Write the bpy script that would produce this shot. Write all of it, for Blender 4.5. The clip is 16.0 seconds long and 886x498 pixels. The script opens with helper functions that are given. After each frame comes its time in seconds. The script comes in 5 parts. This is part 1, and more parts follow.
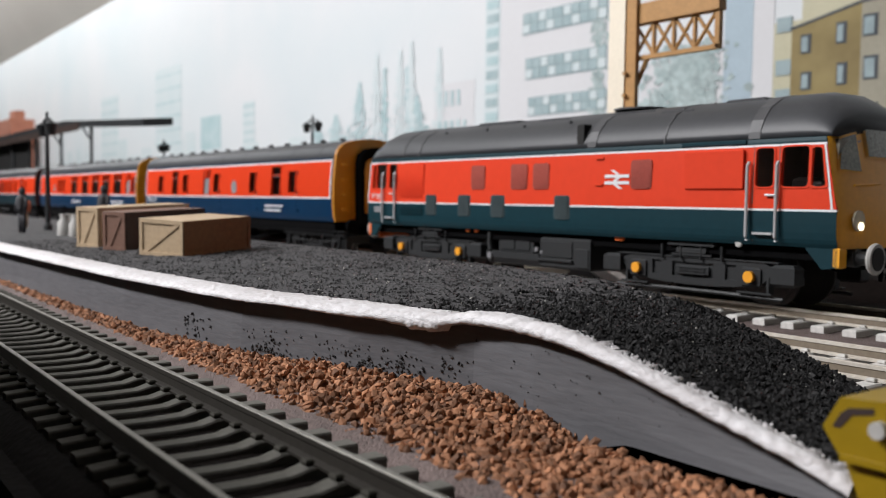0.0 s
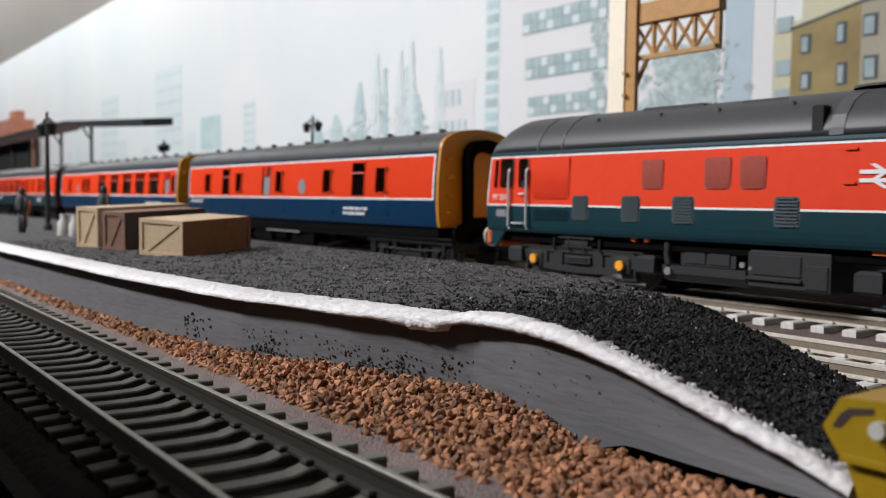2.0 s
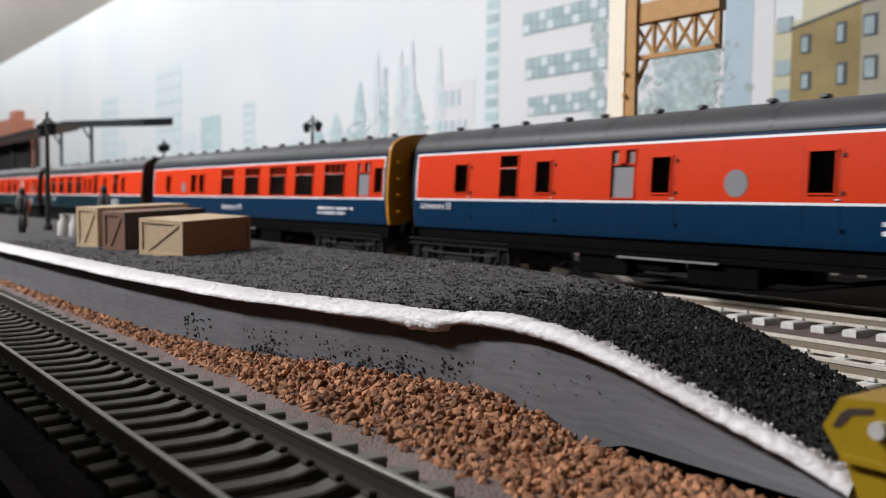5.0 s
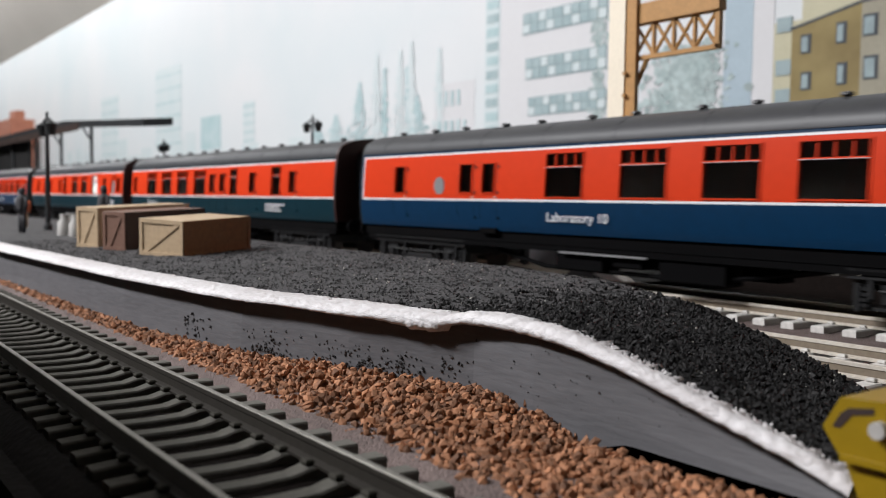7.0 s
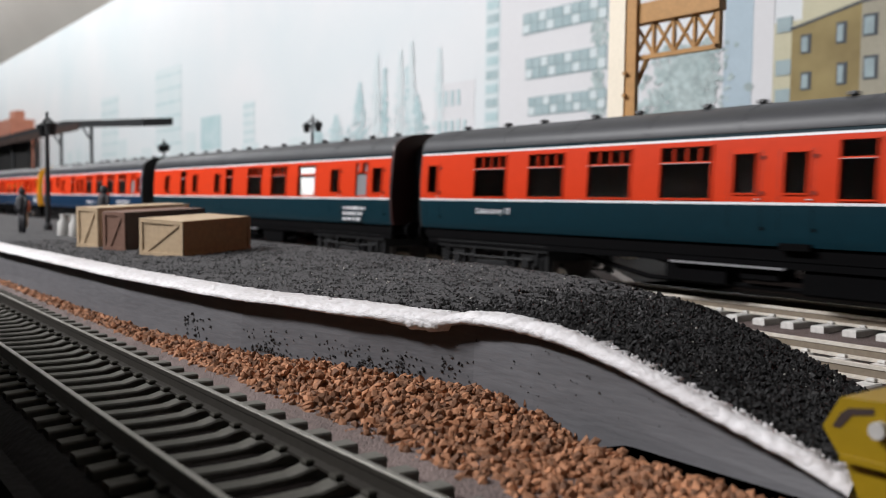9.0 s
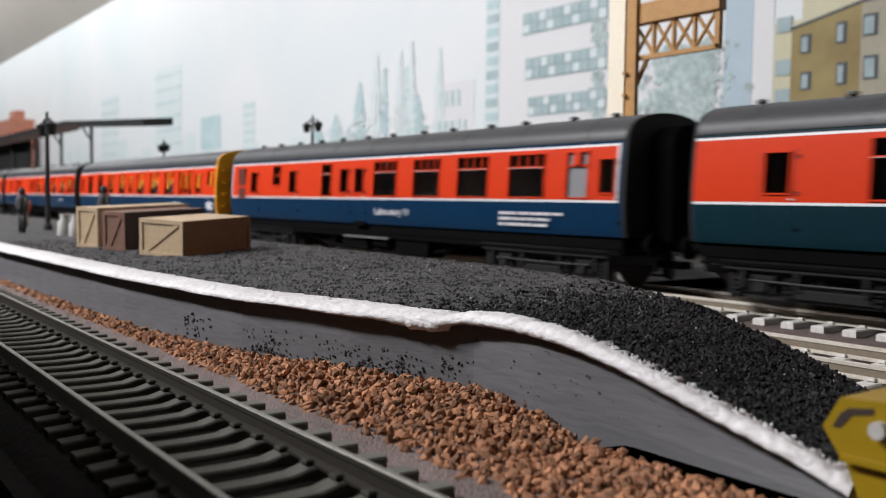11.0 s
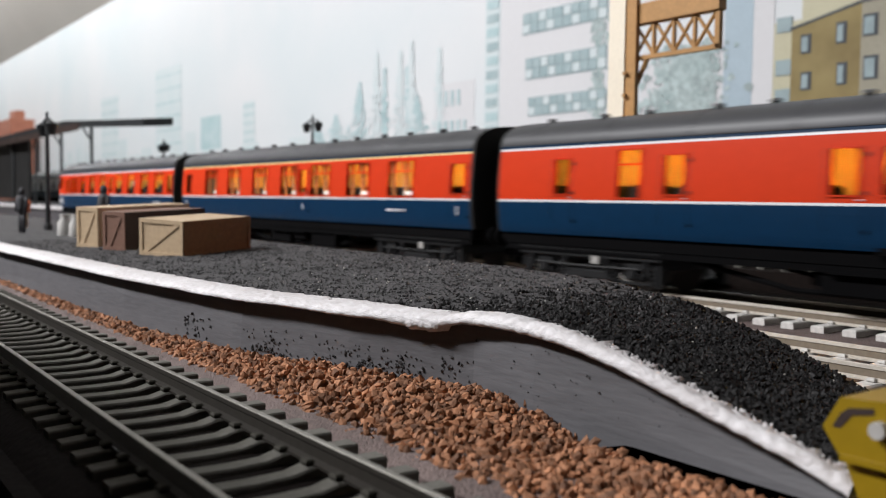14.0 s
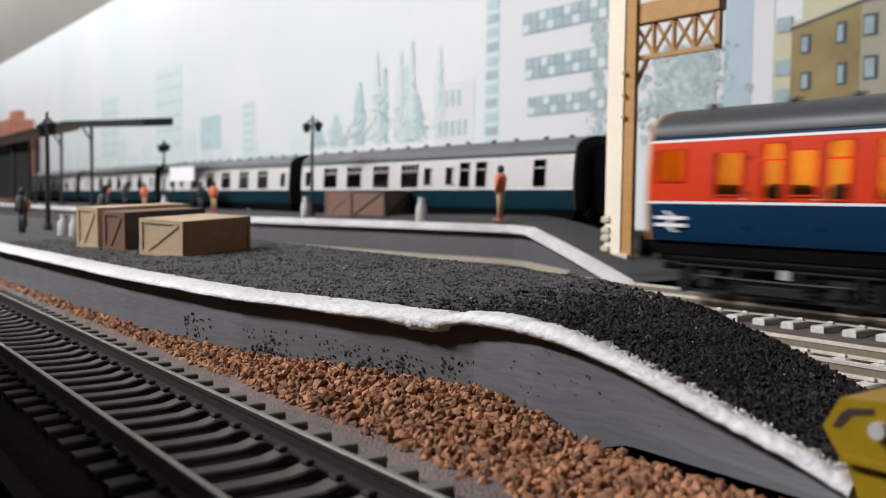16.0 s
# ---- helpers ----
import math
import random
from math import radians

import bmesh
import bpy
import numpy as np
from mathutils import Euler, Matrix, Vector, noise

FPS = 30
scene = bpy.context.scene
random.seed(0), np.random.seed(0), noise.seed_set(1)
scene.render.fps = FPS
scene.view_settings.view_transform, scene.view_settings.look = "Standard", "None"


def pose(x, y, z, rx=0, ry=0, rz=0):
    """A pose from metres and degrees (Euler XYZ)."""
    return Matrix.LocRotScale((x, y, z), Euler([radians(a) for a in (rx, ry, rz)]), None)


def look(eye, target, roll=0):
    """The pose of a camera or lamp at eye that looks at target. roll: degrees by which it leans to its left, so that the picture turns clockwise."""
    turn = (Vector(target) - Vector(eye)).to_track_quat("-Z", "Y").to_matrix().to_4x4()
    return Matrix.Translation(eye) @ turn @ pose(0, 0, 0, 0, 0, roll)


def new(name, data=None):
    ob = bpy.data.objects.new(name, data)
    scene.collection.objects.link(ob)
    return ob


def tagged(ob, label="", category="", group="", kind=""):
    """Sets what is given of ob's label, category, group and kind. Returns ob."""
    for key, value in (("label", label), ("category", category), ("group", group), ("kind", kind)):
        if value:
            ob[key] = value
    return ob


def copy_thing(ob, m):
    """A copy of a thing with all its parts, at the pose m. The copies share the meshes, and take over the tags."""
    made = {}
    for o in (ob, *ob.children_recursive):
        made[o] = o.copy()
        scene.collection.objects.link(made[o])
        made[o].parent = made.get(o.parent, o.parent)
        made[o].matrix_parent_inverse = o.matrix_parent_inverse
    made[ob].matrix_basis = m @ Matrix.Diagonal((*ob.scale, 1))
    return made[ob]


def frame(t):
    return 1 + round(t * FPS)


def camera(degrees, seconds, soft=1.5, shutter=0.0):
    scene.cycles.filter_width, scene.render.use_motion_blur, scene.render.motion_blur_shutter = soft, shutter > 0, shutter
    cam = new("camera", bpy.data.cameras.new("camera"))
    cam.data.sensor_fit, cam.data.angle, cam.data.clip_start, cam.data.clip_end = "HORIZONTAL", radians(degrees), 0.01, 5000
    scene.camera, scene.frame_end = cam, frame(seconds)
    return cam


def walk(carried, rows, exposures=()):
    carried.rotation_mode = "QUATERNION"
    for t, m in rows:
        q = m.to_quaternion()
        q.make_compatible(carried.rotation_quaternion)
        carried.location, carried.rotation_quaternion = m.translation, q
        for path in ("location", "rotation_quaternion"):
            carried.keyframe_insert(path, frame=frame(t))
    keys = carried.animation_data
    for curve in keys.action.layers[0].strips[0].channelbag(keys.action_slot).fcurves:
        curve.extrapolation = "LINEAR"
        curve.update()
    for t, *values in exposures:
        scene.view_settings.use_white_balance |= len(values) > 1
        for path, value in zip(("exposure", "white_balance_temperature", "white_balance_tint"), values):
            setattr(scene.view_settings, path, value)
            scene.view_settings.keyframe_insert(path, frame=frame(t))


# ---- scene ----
cam = camera(52.54, 16.0, soft=1.0, shutter=0.3)
cam.data.dof.use_dof = True
cam.data.dof.focus_distance = 0.14
cam.data.dof.aperture_fstop = 42
EYE = (0.0, -0.17865, 0.02481)


def eye_pose(yaw, pitch, roll):
    """Yaw to the left of +y, pitch downwards, in degrees."""
    a, b = radians(yaw), radians(pitch)
    way = Vector((-math.sin(a) * math.cos(b), math.cos(a) * math.cos(b), -math.sin(b)))
    return look(EYE, Vector(EYE) + way, roll)


VIEW = eye_pose(53.482, 3.120, 0.791)
walk(cam, [(0.0, VIEW), (16.0, VIEW)])

# ---- light: a loft room lit by a ceiling tube and dim daylight, plus an added backscene lamp ----
world = bpy.data.worlds.new("room_air")
world.use_nodes = True
world.node_tree.nodes["Background"].inputs[0].default_value = (0.80, 0.88, 1.0, 1)
world.node_tree.nodes["Background"].inputs[1].default_value = 0.014
scene.world = world


def area_lamp(name, eye, target, sx, sy, watts, colour):
    data = bpy.data.lights.new(name, "AREA")
    data.shape, data.size, data.size_y, data.energy, data.color = "RECTANGLE", sx, sy, watts, colour
    ob = new(name, data)
    ob.matrix_world = look(eye, target)
    return ob


area_lamp("ceiling_tube", (-0.68, -0.75, 0.66), (-0.68, -0.05, 0.01), 0.8, 0.08, 25.0, (0.985, 0.975, 0.99))
# Unseen fill lamp, added only to brighten the backscene.
area_lamp("backscene_fill", (-2.50, -0.02, 0.60), (-2.50, 0.30, 0.16), 2.5, 0.05, 12.5, (0.97, 0.99, 1.0))
scene.view_settings.exposure = -0.27

# ---- helpers for building, in millimetres ----
MM = 0.001


def mesh_of(name, verts, faces, mats, idx=None, smooth=False):
    me = bpy.data.meshes.new(name)
    me.from_pydata([(x * MM, y * MM, z * MM) for x, y, z in verts], [], faces)
    for m in mats if isinstance(mats, (list, tuple)) else [mats]:
        me.materials.append(m)
    if idx:
        me.polygons.foreach_set("material_index", idx)
    if smooth:
        me.polygons.foreach_set("use_smooth", [True] * len(me.polygons))
    me.update()
    return me


class Shape:
    """Collects faces for one mesh."""

    def __init__(self):
        self.v, self.f, self.i = [], [], []

    def add(self, verts, faces, mi=0):
        n = len(self.v)
        self.v += verts
        self.f += [tuple(n + k for k in f) for f in faces]
        self.i += [mi] * len(faces)
        return self

    def box(self, x0, x1, y0, y1, z0, z1, mi=0, b=0.0):
        """A box, its upper and lower rims bevelled by b."""
        if b <= 0:
            v = [(x, y, z) for z in (z0, z1) for x, y in ((x0, y0), (x1, y0), (x1, y1), (x0, y1))]
            return self.add(v, [(3, 2, 1, 0), (4, 5, 6, 7), (0, 1, 5, 4), (1, 2, 6, 5), (2, 3, 7, 6), (3, 0, 4, 7)], mi)
        v = []
        for z, d in ((z0, b), (z0 + b, 0), (z1 - b, 0), (z1, b)):
            v += [(x0 + d, y0 + d, z), (x1 - d, y0 + d, z), (x1 - d, y1 - d, z), (x0 + d, y1 - d, z)]
        f = [(3, 2, 1, 0), (12, 13, 14, 15)]
        for k in range(3):
            for j in range(4):
                a, c = k * 4 + j, k * 4 + (j + 1) % 4
                f.append((a, c, c + 4, a + 4))
        return self.add(v, f, mi)

    def tube(self, pts, r, n=8, mi=0, cap=True):
        """A round bar through the points; r may be a list."""
        rr = r if isinstance(r, (list, tuple)) else [r] * len(pts)
        ps = [Vector(p) for p in pts]
        v, f = [], []
        for k, p in enumerate(ps):
            d = (ps[min(k + 1, len(ps) - 1)] - ps[max(k - 1, 0)]).normalized()
            a = d.orthogonal().normalized() if abs(d.z) > 0.9 else d.cross(Vector((0, 0, 1))).normalized()
            c = d.cross(a)
            for j in range(n):
                t = 2 * math.pi * j / n
                q = p + (a * math.cos(t) + c * math.sin(t)) * rr[k]
                v.append(tuple(q))
        for k in range(len(ps) - 1):
            for j in range(n):
                f.append((k * n + j, k * n + (j + 1) % n, (k + 1) * n + (j + 1) % n, (k + 1) * n + j))
        if cap:
            f += [tuple(range(n - 1, -1, -1)), tuple(range(len(ps) * n - n, len(ps) * n))]
        return self.add(v, f, mi)

    def disc(self, c, axis, r, h, n=16, mi=0):
        d = Vector(axis) * (h / 2)
        return self.tube([tuple(Vector(c) - d), tuple(Vector(c) + d)], r, n, mi)

    def loft(self, rings, close=True, caps=True, mi=0):
        n = len(rings[0])
        v = [p for r in rings for p in r]
        f = []
        for k in range(len(rings) - 1):
            for j in range(n if close else n - 1):
                f.append((k * n + j, k * n + (j + 1) % n, (k + 1) * n + (j + 1) % n, (k + 1) * n + j))
        if caps and close:
            f += [tuple(range(n - 1, -1, -1)), tuple(range(len(v) - n, len(v)))]
        return self.add(v, f, mi)

    def make(self, name, mats, smooth=False):
        return mesh_of(name, self.v, self.f, mats, self.i, smooth)


def part(name, shape, mats, parent, label="", smooth=False, at=None):
    me = shape.make(name, mats, smooth) if isinstance(shape, Shape) else shape
    ob = new(name, me)
    ob.parent = parent
    if at:
        ob.location = [c * MM for c in at]
    if label:
        ob["label"] = label
    return ob


def thing(name, at, label, category, group="", kind="", rz=0):
    ob = new(name)
    ob.empty_display_size = 0.01
    ob.matrix_world = pose(at[0] * MM, at[1] * MM, at[2] * MM, 0, 0, rz)
    return tagged(ob, label, category, group, kind)


def single(name, shape, mats, label, category, group="", kind="", at=(0, 0, 0), rz=0, smooth=False):
    me = shape.make(name, mats, smooth) if isinstance(shape, Shape) else shape
    ob = new(name, me)
    ob.matrix_world = pose(at[0] * MM, at[1] * MM, at[2] * MM, 0, 0, rz)
    return tagged(ob, label, category, group, kind)


# ---- materials ----
def mat(name, col, rough=0.6, var=0.15, scale=300, bump=0.1, metal=0.0, col2=None, fine=None, spec=0.5, coat=0.0, island=0.0, rvar=0.12, dist=0.0002, stretch=None):
    m = bpy.data.materials.new(name)
    m.use_nodes = True
    nt = m.node_tree
    nd, ln = nt.nodes, nt.links
    p = nd["Principled BSDF"]
    tc = nd.new("ShaderNodeTexCoord")
    n1, n2 = nd.new("ShaderNodeTexNoise"), nd.new("ShaderNodeTexNoise")
    n1.inputs["Scale"].default_value, n1.inputs["Detail"].default_value = scale * 0.15, 4
    n2.inputs["Scale"].default_value, n2.inputs["Detail"].default_value = fine or scale * 4, 5
    ln.new(tc.outputs["Object"], n1.inputs["Vector"])
    if stretch:
        vm = nd.new("ShaderNodeVectorMath")
        vm.operation = "MULTIPLY"
        vm.inputs[1].default_value = stretch
        ln.new(tc.outputs["Object"], vm.inputs[0])
        ln.new(vm.outputs[0], n2.inputs["Vector"])
    else:
        ln.new(tc.outputs["Object"], n2.inputs["Vector"])
    mx = nd.new("ShaderNodeMix")
    mx.data_type = "RGBA"
    c2 = col2 or tuple(c * (1 - var) for c in col)
    mx.inputs["A"].default_value = (*col, 1)
    mx.inputs["B"].default_value = (*c2, 1)
    rp = nd.new("ShaderNodeMapRange")
    rp.inputs["From Min"].default_value, rp.inputs["From Max"].default_value = 0.35, 0.68
    ad = nd.new("ShaderNodeMath")
    ad.operation = "MULTIPLY_ADD"
    ad.inputs[1].default_value = 0.5
    ln.new(n2.outputs["Fac"], ad.inputs[0])
    hf = nd.new("ShaderNodeMath")
    hf.operation = "MULTIPLY"
    hf.inputs[1].default_value = 0.5
    ln.new(n1.outputs["Fac"], hf.inputs[0])
    ln.new(hf.outputs[0], ad.inputs[2])
    ln.new(ad.outputs[0], rp.inputs["Value"])
    ln.new(rp.outputs["Result"], mx.inputs["Factor"])
    out = mx.outputs["Result"]
    if island:
        ge = nd.new("ShaderNodeNewGeometry")
        hv = nd.new("ShaderNodeHueSaturation")
        mr = nd.new("ShaderNodeMapRange")
        mr.inputs["To Min"].default_value, mr.inputs["To Max"].default_value = 1 - island, 1 + island
        ln.new(ge.outputs["Random Per Island"], mr.inputs["Value"])
        ln.new(mr.outputs["Result"], hv.inputs["Value"])
        ln.new(out, hv.inputs["Color"])
        out = hv.outputs["Color"]
    ln.new(out, p.inputs["Base Color"])
    rr = nd.new("ShaderNodeMapRange")
    rr.inputs["To Min"].default_value, rr.inputs["To Max"].default_value = max(0.02, rough - rvar), min(1, rough + rvar)
    ln.new(n1.outputs["Fac"], rr.inputs["Value"])
    ln.new(rr.outputs["Result"], p.inputs["Roughness"])
    p.inputs["Metallic"].default_value = metal
    p.inputs["Specular IOR Level"].default_value = spec
    p.inputs["Coat Weight"].default_value = coat
    if bump:
        b = nd.new("ShaderNodeBump")
        b.inputs["Strength"].default_value, b.inputs["Distance"].default_value = bump, dist
        ln.new(n2.outputs["Fac"], b.inputs["Height"])
        ln.new(b.outputs["Normal"], p.inputs["Normal"])
    return m


def glow(name, col, strength):
    m = bpy.data.materials.new(name)
    m.use_nodes = True
    p = m.node_tree.nodes["Principled BSDF"]
    p.inputs["Base Color"].default_value = (*col, 1)
    p.inputs["Emission Color"].default_value = (*col, 1)
    p.inputs["Emission Strength"].default_value = strength
    return m


def glass(name, tint=(0.9, 0.9, 0.9), rough=0.03):
    m = bpy.data.materials.new(name)
    m.use_nodes = True
    p = m.node_tree.nodes["Principled BSDF"]
    p.inputs["Base Color"].default_value = (*tint, 1)
    p.inputs["Roughness"].default_value = rough
    p.inputs["Transmission Weight"].default_value = 1.0
    p.inputs["IOR"].default_value = 1.25
    return m


RED = mat("red_paint", (0.68, 0.053, 0.020), 0.45, 0.10, 120, 0.06, spec=0.14)
COACH_RED = mat("coach_red_paint", (0.57, 0.041, 0.010), 0.48, 0.10, 120, 0.05, spec=0.1)
BLUE = mat("rail_blue_paint", (0.0022, 0.025, 0.066), 0.40, 0.2, 120, 0.06, spec=0.14)
COACH_TEAL = mat("dark_blue_green_coach_paint", (0.0035, 0.022, 0.032), 0.42, 0.2, 120, 0.06, spec=0.12)
TEAL = mat("dark_teal_paint", (0.007, 0.034, 0.045), 0.42, 0.2, 120, 0.06, spec=0.2)
WHITE = mat("white_lining", (0.72, 0.72, 0.74), 0.5, 0.1, 200, 0.03)
CREAM_LINE = mat("pale_yellow_lining", (0.75, 0.58, 0.25), 0.5, 0.1, 200, 0.03)
ROOF = mat("grey_roof_paint", (0.038, 0.040, 0.045), 0.48, 0.2, 150, 0.10, spec=0.42, rvar=0.06)
ROOF_DARK = mat("dark_grey_roof_paint", (0.055, 0.055, 0.06), 0.5, 0.2, 150, 0.15)
# One yellow twice: darkened for shaded coach ends, brightened for lit cab fronts.
YELLOW_END = mat("golden_yellow_in_shade", (0.56, 0.225, 0.008), 0.5, 0.2, 200, 0.1)
CAB_YELLOW = mat("lit_cab_yellow", (0.86, 0.385, 0.015), 0.45, 0.15, 200, 0.08)
BLACK = mat("black_underframe_plastic", (0.0036, 0.0036, 0.004), 0.85, 0.3, 300, 0.2, spec=0.04)
BOGIE = mat("dark_bogie_plastic", (0.0105, 0.011, 0.012), 0.55, 0.25, 300, 0.2, spec=0.25)
LOCO_BLACK = mat("dark_grey_chassis_plastic", (0.025, 0.0265, 0.028), 0.5, 0.25, 300, 0.2, spec=0.3)
DARK = mat("matt_black_bellows", (0.006, 0.006, 0.006), 0.8, 0.3, 300, 0.2)
STEEL = mat("dull_wheel_steel", (0.10, 0.092, 0.088), 0.45, 0.3, 400, 0.1, metal=0.6)
ORANGE = mat("orange_yellow_axlebox_paint", (0.85, 0.36, 0.02), 0.45, 0.15, 400, 0.05)
ORANGE_RED = mat("orange_detail_paint", (0.80, 0.16, 0.03), 0.45, 0.15, 400, 0.05)
GRILLE = mat("weathered_grille_plastic", (0.36, 0.075, 0.055), 0.6, 0.25, 300, 0.2, spec=0.2)
VENT = mat("dark_brown_vent_mesh", (0.13, 0.035, 0.028), 0.6, 0.3, 300, 0.25, spec=0.15)
GRILLE_TEAL = mat("weathered_low_grille_plastic", (0.036, 0.058, 0.064), 0.6, 0.25, 300, 0.2)
SILVER = mat("silver_handrail_paint", (0.55, 0.55, 0.56), 0.4, 0.15, 400, 0.05, metal=0.3)
YELLOWS = (YELLOW_END, CAB_YELLOW)
CAB_INSIDE = mat("grey_cab_lining", (0.26, 0.24, 0.20), 0.7, 0.2, 200, 0.05)
CURTAIN = mat("brown_orange_curtain_cloth", (0.36, 0.13, 0.035), 0.8, 0.3, 300, 0.1)
SEAT = mat("dark_brown_seat_plastic", (0.010, 0.006, 0.005), 0.8, 0.3, 300, 0.1, spec=0.15)
LINING = mat("cream_interior_lining", (0.55, 0.42, 0.25), 0.7, 0.15, 200, 0.05)
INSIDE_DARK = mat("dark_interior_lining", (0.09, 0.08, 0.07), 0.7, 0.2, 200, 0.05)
BLIND = mat("white_window_blind", (0.62, 0.62, 0.60), 0.6, 0.1, 200, 0.05)
GREY_PANEL = mat("frosted_grey_panel", (0.21, 0.21, 0.22), 0.4, 0.1, 200, 0.05)
RUBBER = mat("black_window_rubber", (0.02, 0.018, 0.018), 0.5, 0.2, 300, 0.05)
LAMP_ORANGE = glow("warm_interior_strip", (1.0, 0.40, 0.04), 42.0)
HEADLIGHT = glow("headlight_glow", (1.0, 0.85, 0.6), 3.0)
PANE = glass("coach_window_pane")
# Opaque glass; the paler mottle stands for reflections on the windscreen.
CAB_GLASS = mat("windscreen_with_painted_reflection", (0.10, 0.10, 0.075), 0.08, 0.5, 350, 0.0, col2=(0.34, 0.33, 0.27))
RAIL = mat("nickel_silver_rail", (0.74, 0.70, 0.63), 0.32, 0.25, 250, 0.12, metal=0.3, col2=(0.50, 0.44, 0.37))
RAIL_DULL = mat("dull_weathered_rail", (0.24, 0.23, 0.20), 0.40, 0.3, 250, 0.15, metal=0.5)
WEB = mat("dark_rail_web", (0.035, 0.031, 0.026), 0.6, 0.3, 300, 0.2, spec=0.2)
RAIL_WEB = mat("brown_rail_web", (0.20, 0.165, 0.125), 0.6, 0.3, 300, 0.2, spec=0.2)
SPARKLE_GRIT = mat("sparkle_speck", (0.40, 0.38, 0.35), 0.5, 0.3, 500, 0.2, island=0.4)
SLEEPER = mat("grey_weathered_sleeper", (0.142, 0.137, 0.122), 0.8, 0.35, 250, 0.35, spec=0.15, island=0.12)
SLEEPER_PALE = mat("pale_grey_sleeper", (0.64, 0.62, 0.59), 0.75, 0.3, 250, 0.35, island=0.12)
CHAIR = mat("dark_rail_chair", (0.06, 0.057, 0.048), 0.8, 0.3, 300, 0.2, spec=0.1)
BALLAST_BROWN = mat("brown_stone_chip", (0.345, 0.155, 0.075), 0.8, 0.45, 500, 0.5, island=0.55)
BALLAST_FINE = mat("fine_grey_pink_ballast", (0.175, 0.128, 0.118), 0.85, 0.45, 900, 0.9, col2=(0.07, 0.052, 0.048), fine=2500, dist=0.0006)
BOARD = mat("dark_brown_baseboard", (0.010, 0.007, 0.006), 0.9, 0.5, 200, 0.5, dist=0.0004, spec=0.08)
TARMAC = mat("black_grit_platform_surface", (0.084, 0.082, 0.084), 0.85, 0.55, 500, 0.9, col2=(0.050, 0.049, 0.051), spec=0.25, fine=1800, dist=0.0007)
# Black ramp grit, its colours darkened further for the dimmer light at that end.
RAMP = mat("dimmed_black_ramp_surface", (0.018, 0.018, 0.0185), 0.8, 0.5, 500, 0.9, col2=(0.006, 0.006, 0.0065), spec=0.2, fine=1500, dist=0.0008)
RAMP_GRIT = mat("dimmed_black_ramp_granule", (0.020, 0.0196, 0.020), 0.7, 0.5, 700, 0.6, island=0.7, spec=0.16)
TARMAC_GRIT = mat("loose_black_grit", (0.084, 0.082, 0.084), 0.8, 0.5, 700, 0.5, island=0.4, spec=0.1)
WALL_GREY = mat("brushed_dark_grey_paint", (0.122, 0.120, 0.128), 0.6, 0.25, 220, 0.22, spec=0.2, dist=0.0005, fine=1300, stretch=(0.16, 1, 1))
EDGE_WHITE = mat("chipped_white_edge_paint", (0.71, 0.70, 0.715), 0.6, 0.12, 400, 0.9, col2=(0.48, 0.45, 0.45), dist=0.0005, fine=1100, stretch=(0.6, 1, 1))
WOOD_PALE = mat("pale_crate_wood", (0.50, 0.37, 0.235), 0.6, 0.25, 200, 0.3)
WOOD_SIDE = mat("brown_crate_side", (0.27, 0.125, 0.045), 0.6, 0.35, 200, 0.3)
WOOD_BROWN = mat("brown_crate_wood", (0.19, 0.10, 0.07), 0.6, 0.3, 200, 0.3)
WOOD_DARK = mat("very_dark_crate_wood", (0.035, 0.02, 0.016), 0.6, 0.3, 200, 0.3)
YELLOW = mat("bright_yellow_machine_paint", (0.28, 0.18, 0.005), 0.4, 0.15, 150, 0.1)
IRON = mat("dark_cast_iron_paint", (0.018, 0.020, 0.022), 0.5, 0.3, 300, 0.1)
CREAM = mat("cream_column_paint", (0.82, 0.74, 0.60), 0.6, 0.15, 200, 0.2)
BROWN = mat("orange_brown_girder_paint", (0.46, 0.24, 0.075), 0.6, 0.3, 200, 0.2)
CEILING = mat("off_white_sloping_ceiling", (0.45, 0.42, 0.385), 0.9, 0.08, 40, 0.1)
# Dark brown for unseen walls and ceiling, to hold down bounced fill light.
ROOM = mat("dark_brown_low_bounce", (0.10, 0.085, 0.07), 0.9, 0.2, 30, 0.1)
SKY = mat("printed_sky_paper", (0.63, 0.63, 0.64), 0.8, 0.1, 25, 0.02, col2=(0.54, 0.595, 0.615), fine=7)
PRINT_WHITE = mat("printed_white_tower", (0.59, 0.59, 0.605), 0.8, 0.05, 60, 0.02)
PRINT_TEAL = mat("printed_pale_teal", (0.30, 0.435, 0.455), 0.8, 0.25, 300, 0.02, col2=(0.48, 0.56, 0.575), island=0.1)
PRINT_TREE = mat("printed_soft_teal_conifer", (0.30, 0.425, 0.445), 0.8, 0.1, 300, 0.02, col2=(0.42, 0.50, 0.515), island=0.12)
PRINT_PALE = mat("printed_faint_teal", (0.50, 0.575, 0.59), 0.8, 0.1, 300, 0.02, col2=(0.56, 0.60, 0.61))
PRINT_GLASS = mat("printed_window_band", (0.246, 0.334, 0.352), 0.8, 0.3, 700, 0.02, col2=(0.405, 0.484, 0.502))
PRINT_LEAF = mat("printed_grey_green_foliage", (0.27, 0.345, 0.345), 0.8, 0.3, 500, 0.02, col2=(0.405, 0.466, 0.466), island=0.22)
PRINT_HEDGE = mat("printed_yellow_green_hedge", (0.20, 0.21, 0.09), 0.8, 0.3, 400, 0.02, col2=(0.36, 0.36, 0.20), island=0.35)
